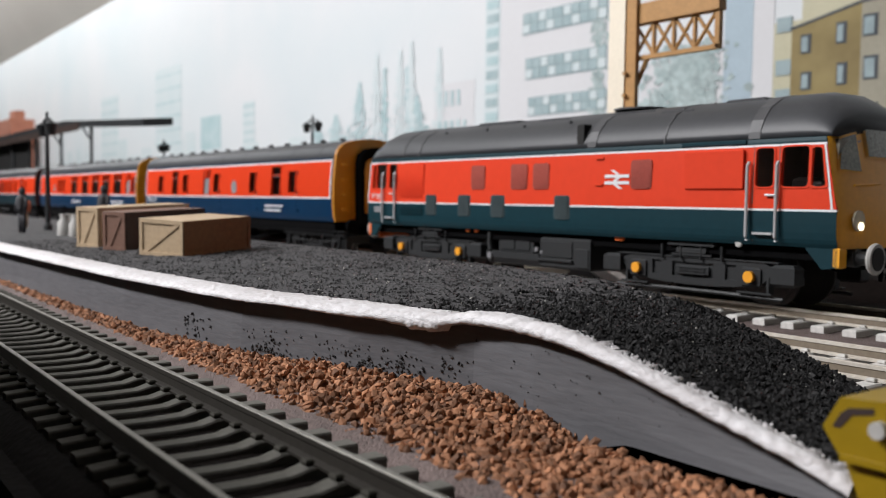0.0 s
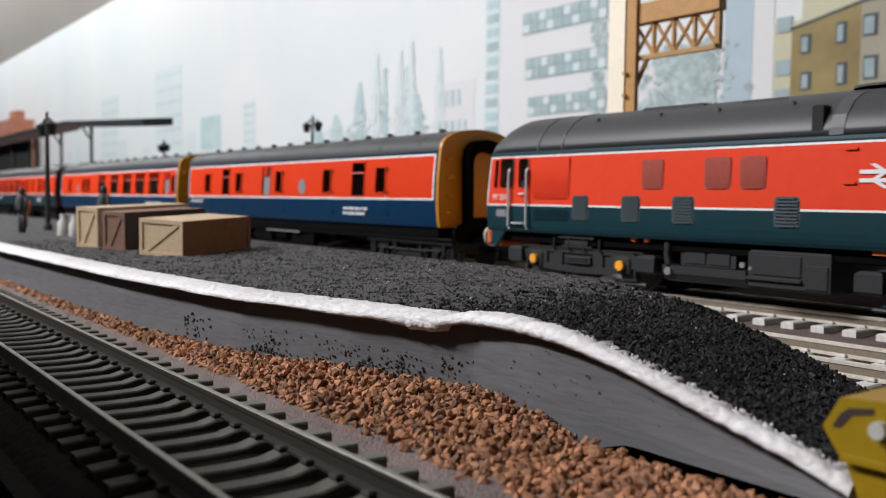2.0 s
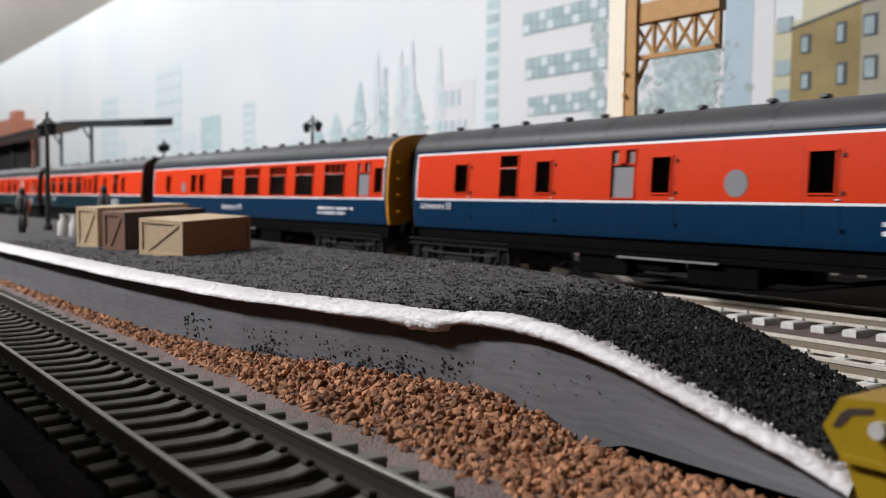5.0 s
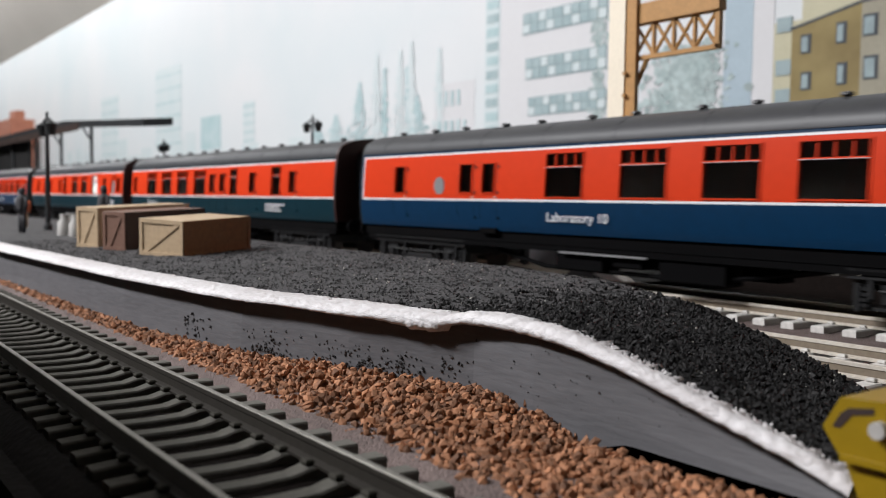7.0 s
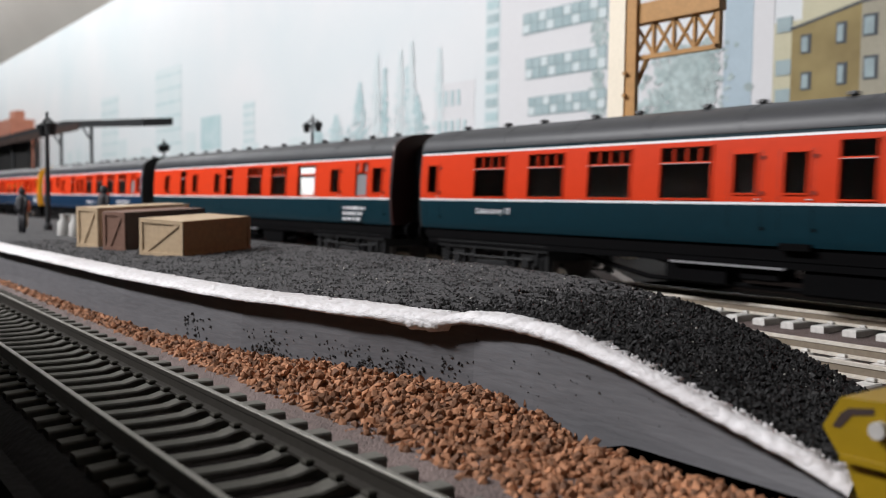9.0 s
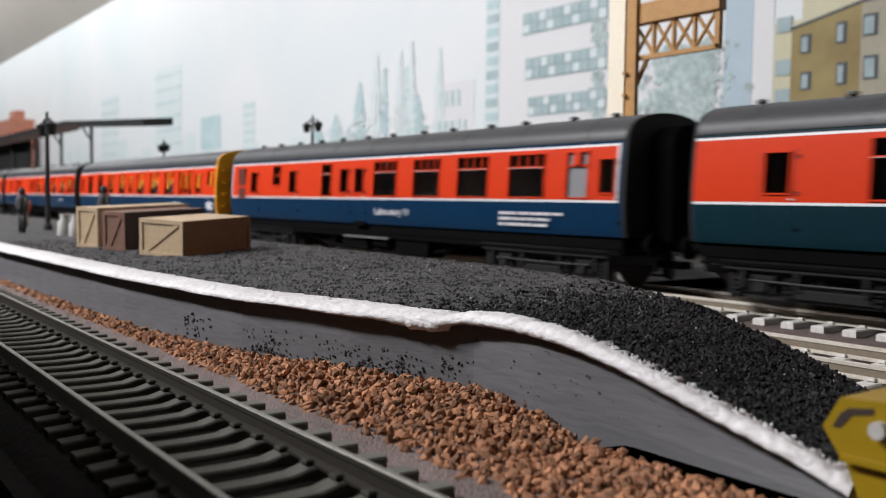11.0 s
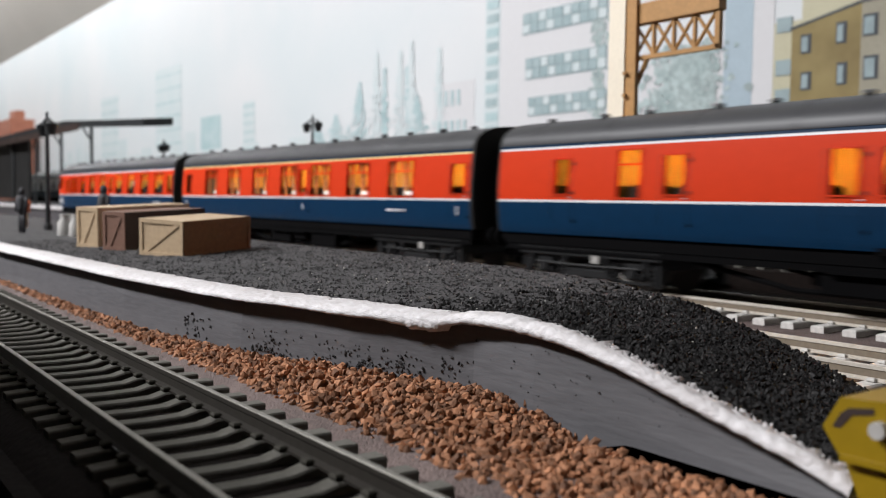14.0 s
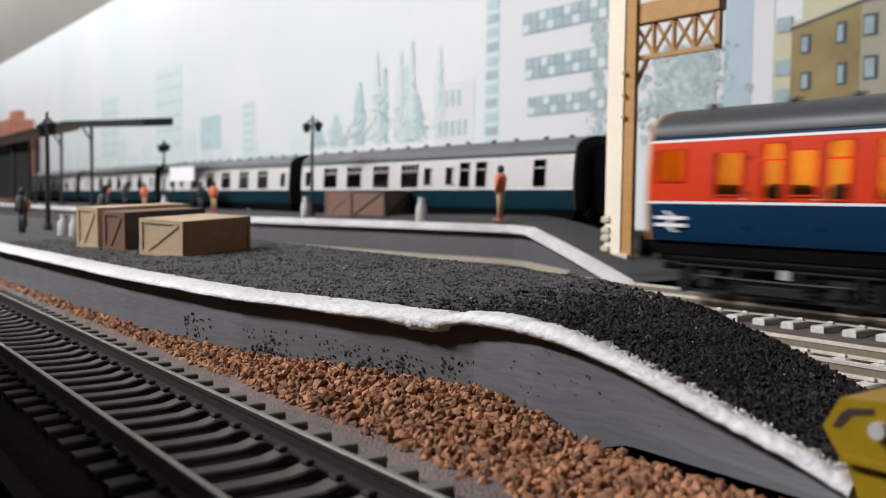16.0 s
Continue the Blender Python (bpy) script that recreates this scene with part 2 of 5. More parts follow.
PRINT_OLIVE = mat("printed_olive_facade", (0.185, 0.136, 0.053), 0.8, 0.3, 150, 0.03, col2=(0.299, 0.238, 0.106), fine=40)
PRINT_CREAM = mat("printed_cream_facade", (0.317, 0.295, 0.229), 0.8, 0.2, 200, 0.03)
PRINT_YELLOW = mat("printed_pale_yellow_facade", (0.493, 0.466, 0.334), 0.8, 0.15, 200, 0.02)
PRINT_BLUE = mat("printed_pale_blue_facade", (0.378, 0.466, 0.528), 0.8, 0.15, 200, 0.02)
PRINT_DARK = mat("printed_dark_window", (0.070, 0.079, 0.088), 0.8, 0.2, 200, 0.02)
PRINT_PANE = mat("printed_window_pane", (0.31, 0.39, 0.41), 0.8, 0.3, 500, 0.02)
# Red ends coloured with the shade of the coach gaps; also for door joints.
END_RED = mat("joint_and_shaded_end_red", (0.03, 0.006, 0.005), 0.5, 0.2, 200, 0.1)
CHURN = mat("dull_pale_grey_metal", (0.45, 0.44, 0.42), 0.5, 0.2, 300, 0.1)
FIG_ORANGE = mat("orange_painted_figurine", (0.70, 0.14, 0.05), 0.7, 0.3, 500, 0.1, col2=(0.45, 0.20, 0.10), fine=120)
FIG_TAN = mat("tan_painted_figurine", (0.42, 0.28, 0.16), 0.7, 0.3, 400, 0.1)
FIG_DARK = mat("dark_painted_figurine", (0.03, 0.03, 0.035), 0.7, 0.3, 400, 0.1)
BRICK = mat("red_brick_print", (0.42, 0.16, 0.10), 0.8, 0.3, 300, 0.1)
STONE = mat("pale_stone_base", (0.60, 0.52, 0.40), 0.8, 0.4, 250, 0.4)
PLAT_FAR = mat("dark_grey_platform_surface", (0.035, 0.035, 0.039), 0.8, 0.3, 300, 0.4)
WALL_FAR = mat("purplish_grey_platform_wall", (0.085, 0.079, 0.086), 0.7, 0.2, 100, 0.2)
CONDUIT = mat("yellowish_cable_trough", (0.28, 0.25, 0.19), 0.7, 0.3, 200, 0.2)
COACH_GREY = mat("pale_grey_coach_paint", (0.52, 0.50, 0.48), 0.45, 0.1, 120, 0.05)
COACH_ROOF_LIGHT = mat("mid_grey_coach_roof", (0.10, 0.105, 0.11), 0.55, 0.15, 150, 0.1)

# the height of the train's line over the other tracks
LIFT = 1.0

# ---- the setting ----
single("ground", Shape().box(-3300, 3000, -160, 330, -24, -6), BOARD, "dark brown layout baseboard under the tracks", "baseboard", kind="structure")
single("floor", Shape().box(-3600, 3300, -2600, 420, -920, -900), BOARD, "dark loft floor below the layout", "floor", kind="structure")
single("wall_north", Shape().box(-3600, 3300, 330, 360, -900, 380), CEILING, "off-white loft wall behind the backscene", "wall", kind="structure")
single("wall_south", Shape().box(-3600, 3300, -2620, -2600, -900, 1500), ROOM, "unseen brown wall closing the room, kept dark against bounced light", "wall", kind="structure")
# Unseen board, added to throw the siding's near side into shade.
single("shade_board", Shape().box(-3300, 900, -262, -250, -900, 117), ROOM, "unseen dark board added to shade the near side of the siding", "panel", kind="structure")
single("wall_west", Shape().box(-3620, -3600, -2600, 330, -900, 1500), ROOM, "unseen brown wall closing the room, kept dark against bounced light", "wall", kind="structure")
single("wall_east", Shape().box(3300, 3320, -2600, 330, -900, 1500), ROOM, "unseen brown wall closing the room, kept dark against bounced light", "wall", kind="structure")
single("ceiling_slope", Shape().loft([[(x, 360, 355), (x, 360, 385), (x, -520, 1520), (x, -520, 1490)] for x in (-3600, 3300)]), CEILING, "off-white sloping loft ceiling above the backscene", "ceiling", kind="structure")
single("ceiling", Shape().box(-3600, 3300, -2600, -500, 1500, 1520), ROOM, "unseen brown ceiling closing the room, kept dark against bounced light", "ceiling", kind="structure")


def track_bed(y0, y1, mtl, name, label, x0, x1, z=-4.0, amp=0.35, step=6.0):
    nx, ny = int((x1 - x0) / step), max(3, int((y1 - y0) / 3.0))
    v, f = [], []
    for i in range(nx + 1):
        for j in range(ny + 1):
            x, y = x0 + (x1 - x0) * i / nx, y0 + (y1 - y0) * j / ny
            edge = min(j, ny - j)
            v.append((x, y, (z + amp * noise.noise((x * .25, y * .25, 1)) if edge else -6.3)))
    for i in range(nx):
        for j in range(ny):
            a = i * (ny + 1) + j
            f.append((a, a + ny + 1, a + ny + 2, a + 1))
    return single(name, mesh_of(name, v, f, mtl, None, True), None, label, "ballast", kind="structure")


track_bed(-158, -126.5, BOARD, "ballast_bed", "dark brown bed under a siding track", -900, 120, -3.7, .2)
track_bed(-127.0, -112, BALLAST_FINE, "ballast_strip", "fine pinkish-grey ballast beside a siding track", -900, 120, -3.0, .3, 3.0)
track_bed(-58, -6, BALLAST_FINE, "ballast_bed", "fine pinkish-grey ballast under a running line", -2900, 2700, step=12)
track_bed(-9, 45, BALLAST_FINE, "ballast_bed", "fine pinkish-grey ballast under the train's line", -2900, 2700, -4.0 + LIFT, step=12)


def rail_shape(x0, x1, y):
    """A flat-bottomed rail with a head, web and foot, its top at z 0."""
    prof = [(-.95, -2.5), (.95, -2.5), (.95, -2.2), (.2, -1.95), (.2, -.85), (.4, -.65), (.4, -.1), (.3, 0), (-.3, 0), (-.4, -.1), (-.4, -.65), (-.2, -.85), (-.2, -1.95), (-.95, -2.2)]
    return Shape().loft([[(x, y + a, b) for a, b in prof] for x in (x0, x1)])


def track(name, label, yc, x0, x1, near0, near1, rail_mat, sleeper_mat, pitch, gauge=16.5, length=30.0, width=3.1):
    th = thing(name, (0, yc, 0), label, "railway track", kind="structure")
    for s in (-1, 1):
        rs = rail_shape(x0, x1, s * gauge / 2)
        if rail_mat is RAIL_DULL:
            rs.i = [0 if 6 <= q <= 8 else 1 for q in range(len(rs.f))]
        else:
            rs.i = [1 if q in (3, 4, 10, 11) else 0 for q in range(len(rs.f))]
        part("rail", rs, [rail_mat, WEB if rail_mat is RAIL_DULL else RAIL_WEB], th)
    one = Shape().box(-width / 2, width / 2, -length / 2, length / 2, -4.3, -2.5, 0, 0.3)
    if rail_mat is RAIL_DULL:
        # moulded sleepers that dip between the rails and swell under them
        g, w = gauge / 2, width / 2
        # near stubs are cut short in shape, where shade would hide their ends
        one = Shape().loft([[(-w, q, -4.3), (-w, q, top - .22), (-w + .18, q, top), (w * k - .18, q, top), (w * k, q, top - .22), (w, q, -4.3)]
                            for q, top, k in ((-g - 4.6, -2.75, 1), (-g - 2, -2.6, 1), (-g, -2.45, 1.12), (-g + 1.6, -2.5, 1.1), (-g + 3.4, -3.0, 1), (0, -3.1, 1), (g - 3.4, -3.0, 1), (g - 1.6, -2.5, 1.1), (g, -2.45, 1.12), (g + 2, -2.6, 1), (length / 2, -2.75, 1))])
    me = one.make("sleeper", sleeper_mat)
    ch = Shape()
    for s in (-1, 1):
        for d in (-1, 1):
            ch.box(-.7, .7, s * gauge / 2 + d * 1.2 - .55, s * gauge / 2 + d * 1.2 + .55, -2.5, -1.85, 0, .2)
    chm = ch.make("rail_chair", CHAIR if rail_mat is RAIL_DULL else SLEEPER_PALE)
    rest, restc = Shape(), Shape()
    n, k = int((x1 - x0) / pitch), 0
    for i in range(n):
        x = x0 + (i + .5) * pitch
        if near0 < x < near1 and k < 150:
            k += 1
            sl = part("sleeper", me, None, th, at=(x, 0, 0))
            part("rail_chair", chm, None, sl)
        else:
            rest.box(x - width / 2, x + width / 2, -length / 2, length / 2, -4.3, -2.5)
    if rest.v:
        r = part("sleepers_beyond", rest, sleeper_mat, th)
        r["kind"] = "stuff"
    return th


track("track", "weathered grey siding track with nickel rails on grey sleepers", -141.9, -900, 120, -380, 20, RAIL_DULL, SLEEPER, 6.0, 15.0, 30.5, 2.5)
track("track", "running line with bright rails on pale grey sleepers", -32.8, -2900, 2700, -330, 60, RAIL, SLEEPER_PALE, 7.3, 17.4, 31.0)
main_line = track("track", "running line with bright rails under the train", 18.0, -2900, 2700, -330, 60, RAIL, SLEEPER_PALE, 7.3)
main_line.location.z = LIFT * MM

# ---- the near platform: a dark grit surface, a painted edge and a grey retaining wall ----
EDGE = [(-900, -130, 7.4), (-600, -128, 7.2), (-303, -124, 7.0), (-198, -120.7, 7.0), (-148, -116.2, 7.0), (-120, -110, 7.0), (-101, -104.2, 7.0), (-97, -103.3, 7.85), (-92, -103, 8.1),
        (-86, -103, 8.05), (-81.5, -103, 7.8), (-77.3, -103, 7.4), (-68.2, -103, 5.7), (-60.2, -103, 3.9), (-53.2, -103, 2.2), (-47, -103, .7), (-41.9, -103, -.9), (-36, -103, -3.5)]
FAR = [(-900, -50, 10.5), (-300, -50, 10.5), (-150, -50, 10.4), (-118, -50, 9.6), (-98, -51, 7.2), (-84, -53, 4.2), (-72, -56, 1.5), (-62, -60, -.8), (-52, -66, -2.6), (-36, -74, -4.5)]


# the paint's thickness at the lip
COAT = lambda x: .75 + .45 * min(1, max(0, (x + 135) / 30)) - .3 * min(1, max(0, (x + 70) / 30))
EDGE = [(x, y, z + COAT(x)) for x, y, z in EDGE]


def along(line, x):
    for a, b in zip(line, line[1:]):
        if x <= b[0]:
            k = (x - a[0]) / (b[0] - a[0])
            return a[1] + (b[1] - a[1]) * k, a[2] + (b[2] - a[2]) * k
    return line[-1][1:]


def top_of(x, y):
    """The height of the platform surface."""
    y0, z0 = along(EDGE, x)
    y1, z1 = along(FAR, x)
    k = min(1, max(0, (y - y0) / (y1 - y0)))
    return z0 + (z1 - z0) * k + .25 * math.sin(math.pi * k) * min(1, max(0, (z0 + 3) / 10))


def platform():
    th = thing("platform", (0, 0, 0), "low station platform with black grit surface, ramped end and white edge", "platform", kind="structure")
    xs = [-900 + 12 * i for i in range(50)] + [-300 + 1.6 * i for i in range(int(264 / 1.6) + 1)]
    ny = 44
    v, f, worn = [], [], []
    for x in xs:
        y0, y1 = along(EDGE, x)[0] + 2, along(FAR, x)[0]
        for j in range(ny + 1):
            y = y0 + (y1 - y0) * j / ny
            z = top_of(x, y) + .50 * noise.noise((x * .5, y * .5, 0)) + .42 * noise.noise((x * 1.1, y * 1.1, 3))
            v.append((x, y, z))
        v.append((x, y1 + 1.5, -6.2))
    n = ny + 2
    for i in range(len(xs) - 1):
        for j in range(n - 1):
            a = i * n + j
            f.append((a, a + n, a + n + 1, a + 1))
            # worn marks the ramp faces, coloured darker for the falling light there
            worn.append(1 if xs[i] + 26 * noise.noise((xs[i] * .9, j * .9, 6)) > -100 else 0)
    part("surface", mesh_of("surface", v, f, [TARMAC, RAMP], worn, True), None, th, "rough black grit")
    # the painted edge: a thick ragged coat over the lip
    v, f = [], []
    xs = [-900 + 8 * i for i in range(75)] + [-300 + 1.0 * i for i in range(190)] + [-110 + .4 * i for i in range(173)]
    for x in xs:
        y0, z0 = along(EDGE, x)
        w = 6.6 if x < -120 else 6.6 - 2.9 * min(1, (x + 120) / 40) - 1.1 * min(1, max(0, (x + 82) / 14))
        rag = (2.9 if x > -86 else .45) * noise.noise((x * 1.15, 5, 2)) + .5 * noise.noise((x * 2.3, 9, 2))
        lip = .5 * noise.noise((x * .08, 1, 1)) + .22 * noise.noise((x * .8, 3, 8))
        th_ = COAT(x) + .15 * noise.noise((x * .05, 7, 3)) + ((.8 + .5 * noise.noise((x * .9, 2, 2))) * min(1, (x + 113) / 7) if -113 < x < -101.3 else 0)
        bump = lambda q: .32 * noise.noise((x * 1.2, q * 1.3, 4))
        row = [(x, y0 + 2.2, z0 - th_), (x, y0 + lip * .4, z0 - th_ + lip * .5), (x, y0 - .25, z0 - .5 + lip * .3), (x, y0 + .4, z0 + .12 + bump(0))]
        for k in (.3, .55, .8):
            y = y0 + w * k
            row.append((x, y, top_of(x, y) + .45 + bump(k * 9)))
        y = y0 + w + rag * 1.5
        row += [(x, y, top_of(x, y) + .35 + .2 * rag), (x, y + .5, top_of(x, y + .5) - .6)]
        v += row
    n = 9
    for i in range(len(xs) - 1):
        for j in range(n - 1):
            a = i * n + j
            f.append((a, a + 1, a + n + 1, a + n))
    part("white_edge", mesh_of("white_edge", v, f, EDGE_WHITE, None, True), None, th, "thick chipped white edge paint")
    # retaining wall, set back under the lip
    v, f = [], []
    xs = [-900 + 30 * i for i in range(20)] + [-300 + 3 * i for i in range(60)] + [-120 + 1.2 * i for i in range(71)]
    for x in xs:
        y0, z0 = along(EDGE, x)
        low = -6.2 + 3.6 * min(1, max(0, (x + 80) / 12))
        for k in (0, .25, .5, .75, 1):
            v.append((x, y0 + 1.5 + 1.1 * min(1, max(0, (-84 - x) / 14)) + .3 * noise.noise((x * .03, k * 2, 5)) - .6 * (1 - k), low + (max(z0 - 1.3, low + .3) - low) * k))
        v += [(x, y0 + 5, max(z0 - 1.3, low + .3)), (x, y0 + 5, low)]
    n = 7
    for i in range(len(xs) - 1):
        for j in range(n):
            a, c = i * n + j, i * n + (j + 1) % n
            f.append((a, a + n, c + n, c))
    part("retaining_wall", mesh_of("retaining_wall", v, f, WALL_GREY), None, th, "brushed dark grey painted card wall")
    return th


platform()

ICO = [(0, 0, 1), (.89, 0, .45), (.28, .85, .45), (-.72, .53, .45), (-.72, -.53, .45), (.28, -.85, .45), (.72, .53, -.45), (-.28, .85, -.45), (-.89, 0, -.45), (-.28, -.85, -.45), (.72, -.53, -.45), (0, 0, -1)]
ICOF = [(0, 1, 2), (0, 2, 3), (0, 3, 4), (0, 4, 5), (0, 5, 1), (1, 6, 2), (2, 7, 3), (3, 8, 4), (4, 9, 5), (5, 10, 1), (2, 6, 7), (3, 7, 8), (4, 8, 9), (5, 9, 10), (1, 10, 6), (11, 7, 6), (11, 8, 7), (11, 9, 8), (11, 10, 9), (11, 6, 10)]
OCT = [(1, 0, 0), (0, 1, 0), (-1, 0, 0), (0, -1, 0), (0, 0, 1), (0, 0, -1)]
OCTF = [(0, 1, 4), (1, 2, 4), (2, 3, 4), (3, 0, 4), (1, 0, 5), (2, 1, 5), (3, 2, 5), (0, 3, 5)]


def scatter(name, spots, mtl, label, category, base=ICO, faces=ICOF, rough=.35, seed=1):
    """Loose stones at the spots (x, y, z, size)."""
    rnd = random.Random(seed)
    v, f = [], []
    for x, y, z, s in spots:
        m = Euler((rnd.uniform(0, 6.3), rnd.uniform(0, 6.3), rnd.uniform(0, 6.3))).to_matrix()
        a, b, c = s * rnd.uniform(.7, 1.3), s * rnd.uniform(.6, 1.1), s * rnd.uniform(.5, .95)
        n = len(v)
        for p in base:
            k = 1 + rnd.uniform(-rough, rough)
            q = m @ Vector((p[0] * a * k, p[1] * b * k, p[2] * c * k))
            v.append((x + q.x, y + q.y, z + q.z))
        f += [tuple(n + i for i in t) for t in faces]
    return single(name, mesh_of(name, v, f, mtl), None, label, category, kind="stuff")


rnd = random.Random(4)
spots = []
for _ in range(12000):
    x = -36 - 330 * rnd.random() ** 1.7
    y0 = along(EDGE, x)[0] + 3
    yn = -123.6
    k = rnd.random()
    y = yn + (y0 - yn) * k
    lim = -105.4 + (y0 + 105.4) * min(1, max(0, (-72 - x) / 16))
    y = yn + (min(y0, lim) - yn) * k
    heap = -3.3 - 1.7 * min(1, max(0, (-120 - x) / 60)) * k + (1.3 - .9 * min(1, max(0, (x + 84) / 14))) * min(1, 1.6 * k) + (.4 if -130 < x < -85 else 0) * k
    spots.append((x, y, heap + rnd.uniform(-.7, .5), rnd.uniform(.38, .86)))
scatter("brown_ballast", spots, BALLAST_BROWN, "loose reddish-brown stone ballast heaped against the platform wall", "ballast")

spots = []
for _ in range(30000):
    x = -38 - 300 * rnd.random() ** 1.6
    y0, y1 = along(EDGE, x)[0] + (5.0 if x < -100 else 3.6), along(FAR, x)[0]
    y = y0 + (y1 - y0) * rnd.random()
    spots.append((x, y, top_of(x, y) + rnd.uniform(-.2, .14), rnd.uniform(.14, .36) * (1.3 if x > -110 else 1)))
# grains towards the ramp take the colour darkened for dimmer light
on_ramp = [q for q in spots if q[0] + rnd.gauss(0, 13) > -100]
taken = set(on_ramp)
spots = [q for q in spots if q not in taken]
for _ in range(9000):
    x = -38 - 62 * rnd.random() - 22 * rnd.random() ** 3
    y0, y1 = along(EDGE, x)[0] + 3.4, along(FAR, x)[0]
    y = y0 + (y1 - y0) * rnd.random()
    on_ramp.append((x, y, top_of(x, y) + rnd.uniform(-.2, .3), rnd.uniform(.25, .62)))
scatter("ramp_grit", on_ramp, RAMP_GRIT, "coarse black granules on the platform's ramped end, darkened for dimmer light", "grit", OCT, OCTF, .35, 13)
scatter("platform_grit", spots, TARMAC_GRIT, "loose black grit grains on the platform surface", "grit", OCT, OCTF, .3, 3)
spots = []
for _ in range(300):
    x = rnd.choice((-165, -140, -137, -122, -118, -114, -111, -103)) + rnd.gauss(0, 3.4)
    y0, z0 = along(EDGE, x)
    z = -1.6 + 4.2 * rnd.random() ** 1.8
    spots.append((x, y0 + 2.5 - .6 * (1 - (z + 6.2) / 12.5), z, rnd.uniform(.14, .42)))
for _ in range(60):
    x = -104 + 44 * rnd.random()
    y0, z0 = along(EDGE, x)
    spots.append((x, y0 + 1.15 + 1.1 * min(1, max(0, (-84 - x) / 14)), -1.4 + (z0 - 1.2) * rnd.random() ** 1.5, rnd.uniform(.07, .2)))
scatter("wall_grit", spots, TARMAC_GRIT, "black crumbs stuck to the grey platform wall", "grit", OCT, OCTF, .3, 5)

# pale grains that imitate glints in the black grit by their colour
spots = []
for _ in range(150):
    x = -40 - 150 * rnd.random() ** 1.4
    y0, y1 = along(EDGE, x)[0] + 8, along(FAR, x)[0]
    y = y0 + (y1 - y0) * rnd.random()
    spots.append((x, y, top_of(x, y) + .3, rnd.uniform(.10, .30)))
scatter("grit_sparkle", spots, SPARKLE_GRIT, "pale grit specks scattered as painted sparkle on the platform", "grit", OCT, OCTF, .3, 8)

spots = []
for _ in range(420):
    x = -80 + 42 * rnd.random()
    y0 = along(EDGE, x)[0] + 2.2
    y = y0 + 2.0 * rnd.random() ** 1.6
    spots.append((x, y, top_of(x, y) + .3, rnd.uniform(.12, .38)))
scatter("paint_flecks", spots, EDGE_WHITE, "ragged dabs of white paint beside the platform edge", "paint", OCT, OCTF, .3, 9)

# ---- the backscene ----
BACK = single("backdrop", Shape().box(-3300, 3000, 300, 306, -6, 366), SKY, "pale printed sky backscene board", "backscene", kind="structure")


def flat(name, rects, mtl, label="", y=299.5, kind=""):
    sh = Shape()
    for x0, x1, z0, z1 in rects:
        sh.box(x0, x1, y, y + .4, z0, z1)
    ob = part(name, sh, mtl, BACK, label)
    if kind:
        ob["kind"] = kind
    return ob


def slant(name, quads, mtl, label="", y=299.5):
    """Printed shapes with sloping outlines: each four corners (x, z)."""
    sh = Shape()
    for q in quads:
        v = [(x, y, z) for x, z in q] + [(x, y + .4, z) for x, z in q]
        sh.add(v, [(0, 1, 2, 3), (7, 6, 5, 4), (0, 4, 5, 1), (1, 5, 6, 2), (2, 6, 7, 3), (3, 7, 4, 0)])
    return part(name, sh, mtl, BACK, label)


flat("printed_tower", [(-573, -449, 60, 360)], PRINT_WHITE, "white printed office tower", 299.6)
for z0, z1, x0 in ((155.9, 172.7, -543), (120.4, 137.3, -539), (91.7, 106.5, -535), (192, 208, -546), (228, 243, -548)):
    flat("window_band", [(x0, -452, z0, z1)], PRINT_PANE, "teal window band", 299.2)
    w = (-452 - x0) / 10
    for k in range(10):
        for zz in (0, 1):
            za = z0 + (z1 - z0) * (.08 + .48 * zz)
            flat("printed_pane", [(x0 + w * k + .8, x0 + w * k + w - .8, za, za + (z1 - z0) * .38)], PRINT_GLASS if (k + zz) % 3 else PRINT_PALE, y=298.9)
flat("printed_stair_tower", [(-590, -571, 60, 330)], PRINT_PALE, "", 299.4)
for k in range(22):
    flat("printed_pane", [(-588, -573, 68 + k * 11.5, 75 + k * 11.5)], PRINT_GLASS if k % 2 else PRINT_TEAL, y=299.0)
flat("printed_block", [(-353, -332.4, 60, 300)], PRINT_BLUE, "pale blue printed block")
flat("printed_block", [(-332.2, -318, 60, 300)], PRINT_WHITE, "white printed block")
flat("printed_block", [(-318, -279, 60, 132)], PRINT_YELLOW, "pale yellow printed block", 299.6)
for z in (84, 101, 126):
    flat("printed_window", [(-316, -306, z, z + 9)], PRINT_PANE, y=299.0)
flat("printed_block", [(-420, -352, 60, 128)], PRINT_WHITE, "white printed block", 299.7)
# printed houses with a sloping eaves line
slant("printed_facade", [[(-306, 12), (-264, 12), (-264, 136), (-306, 127)]], PRINT_OLIVE, "olive printed house front", 299.2)
slant("printed_facade", [[(-264, 12), (-150, 12), (-150, 142), (-264, 136)]], PRINT_CREAM, "cream printed house front", 299.2)
slant("printed_eaves", [[(-307, 126.4), (-264, 135.6), (-264, 137.2), (-307, 128)], [(-264, 135.6), (-190, 139.4), (-190, 141), (-264, 137.2)]], PRINT_DARK, "", 298.9)
flat("printed_block", [(-300, -180, 128, 170)], PRINT_YELLOW, "pale yellow printed roofline", 299.7)
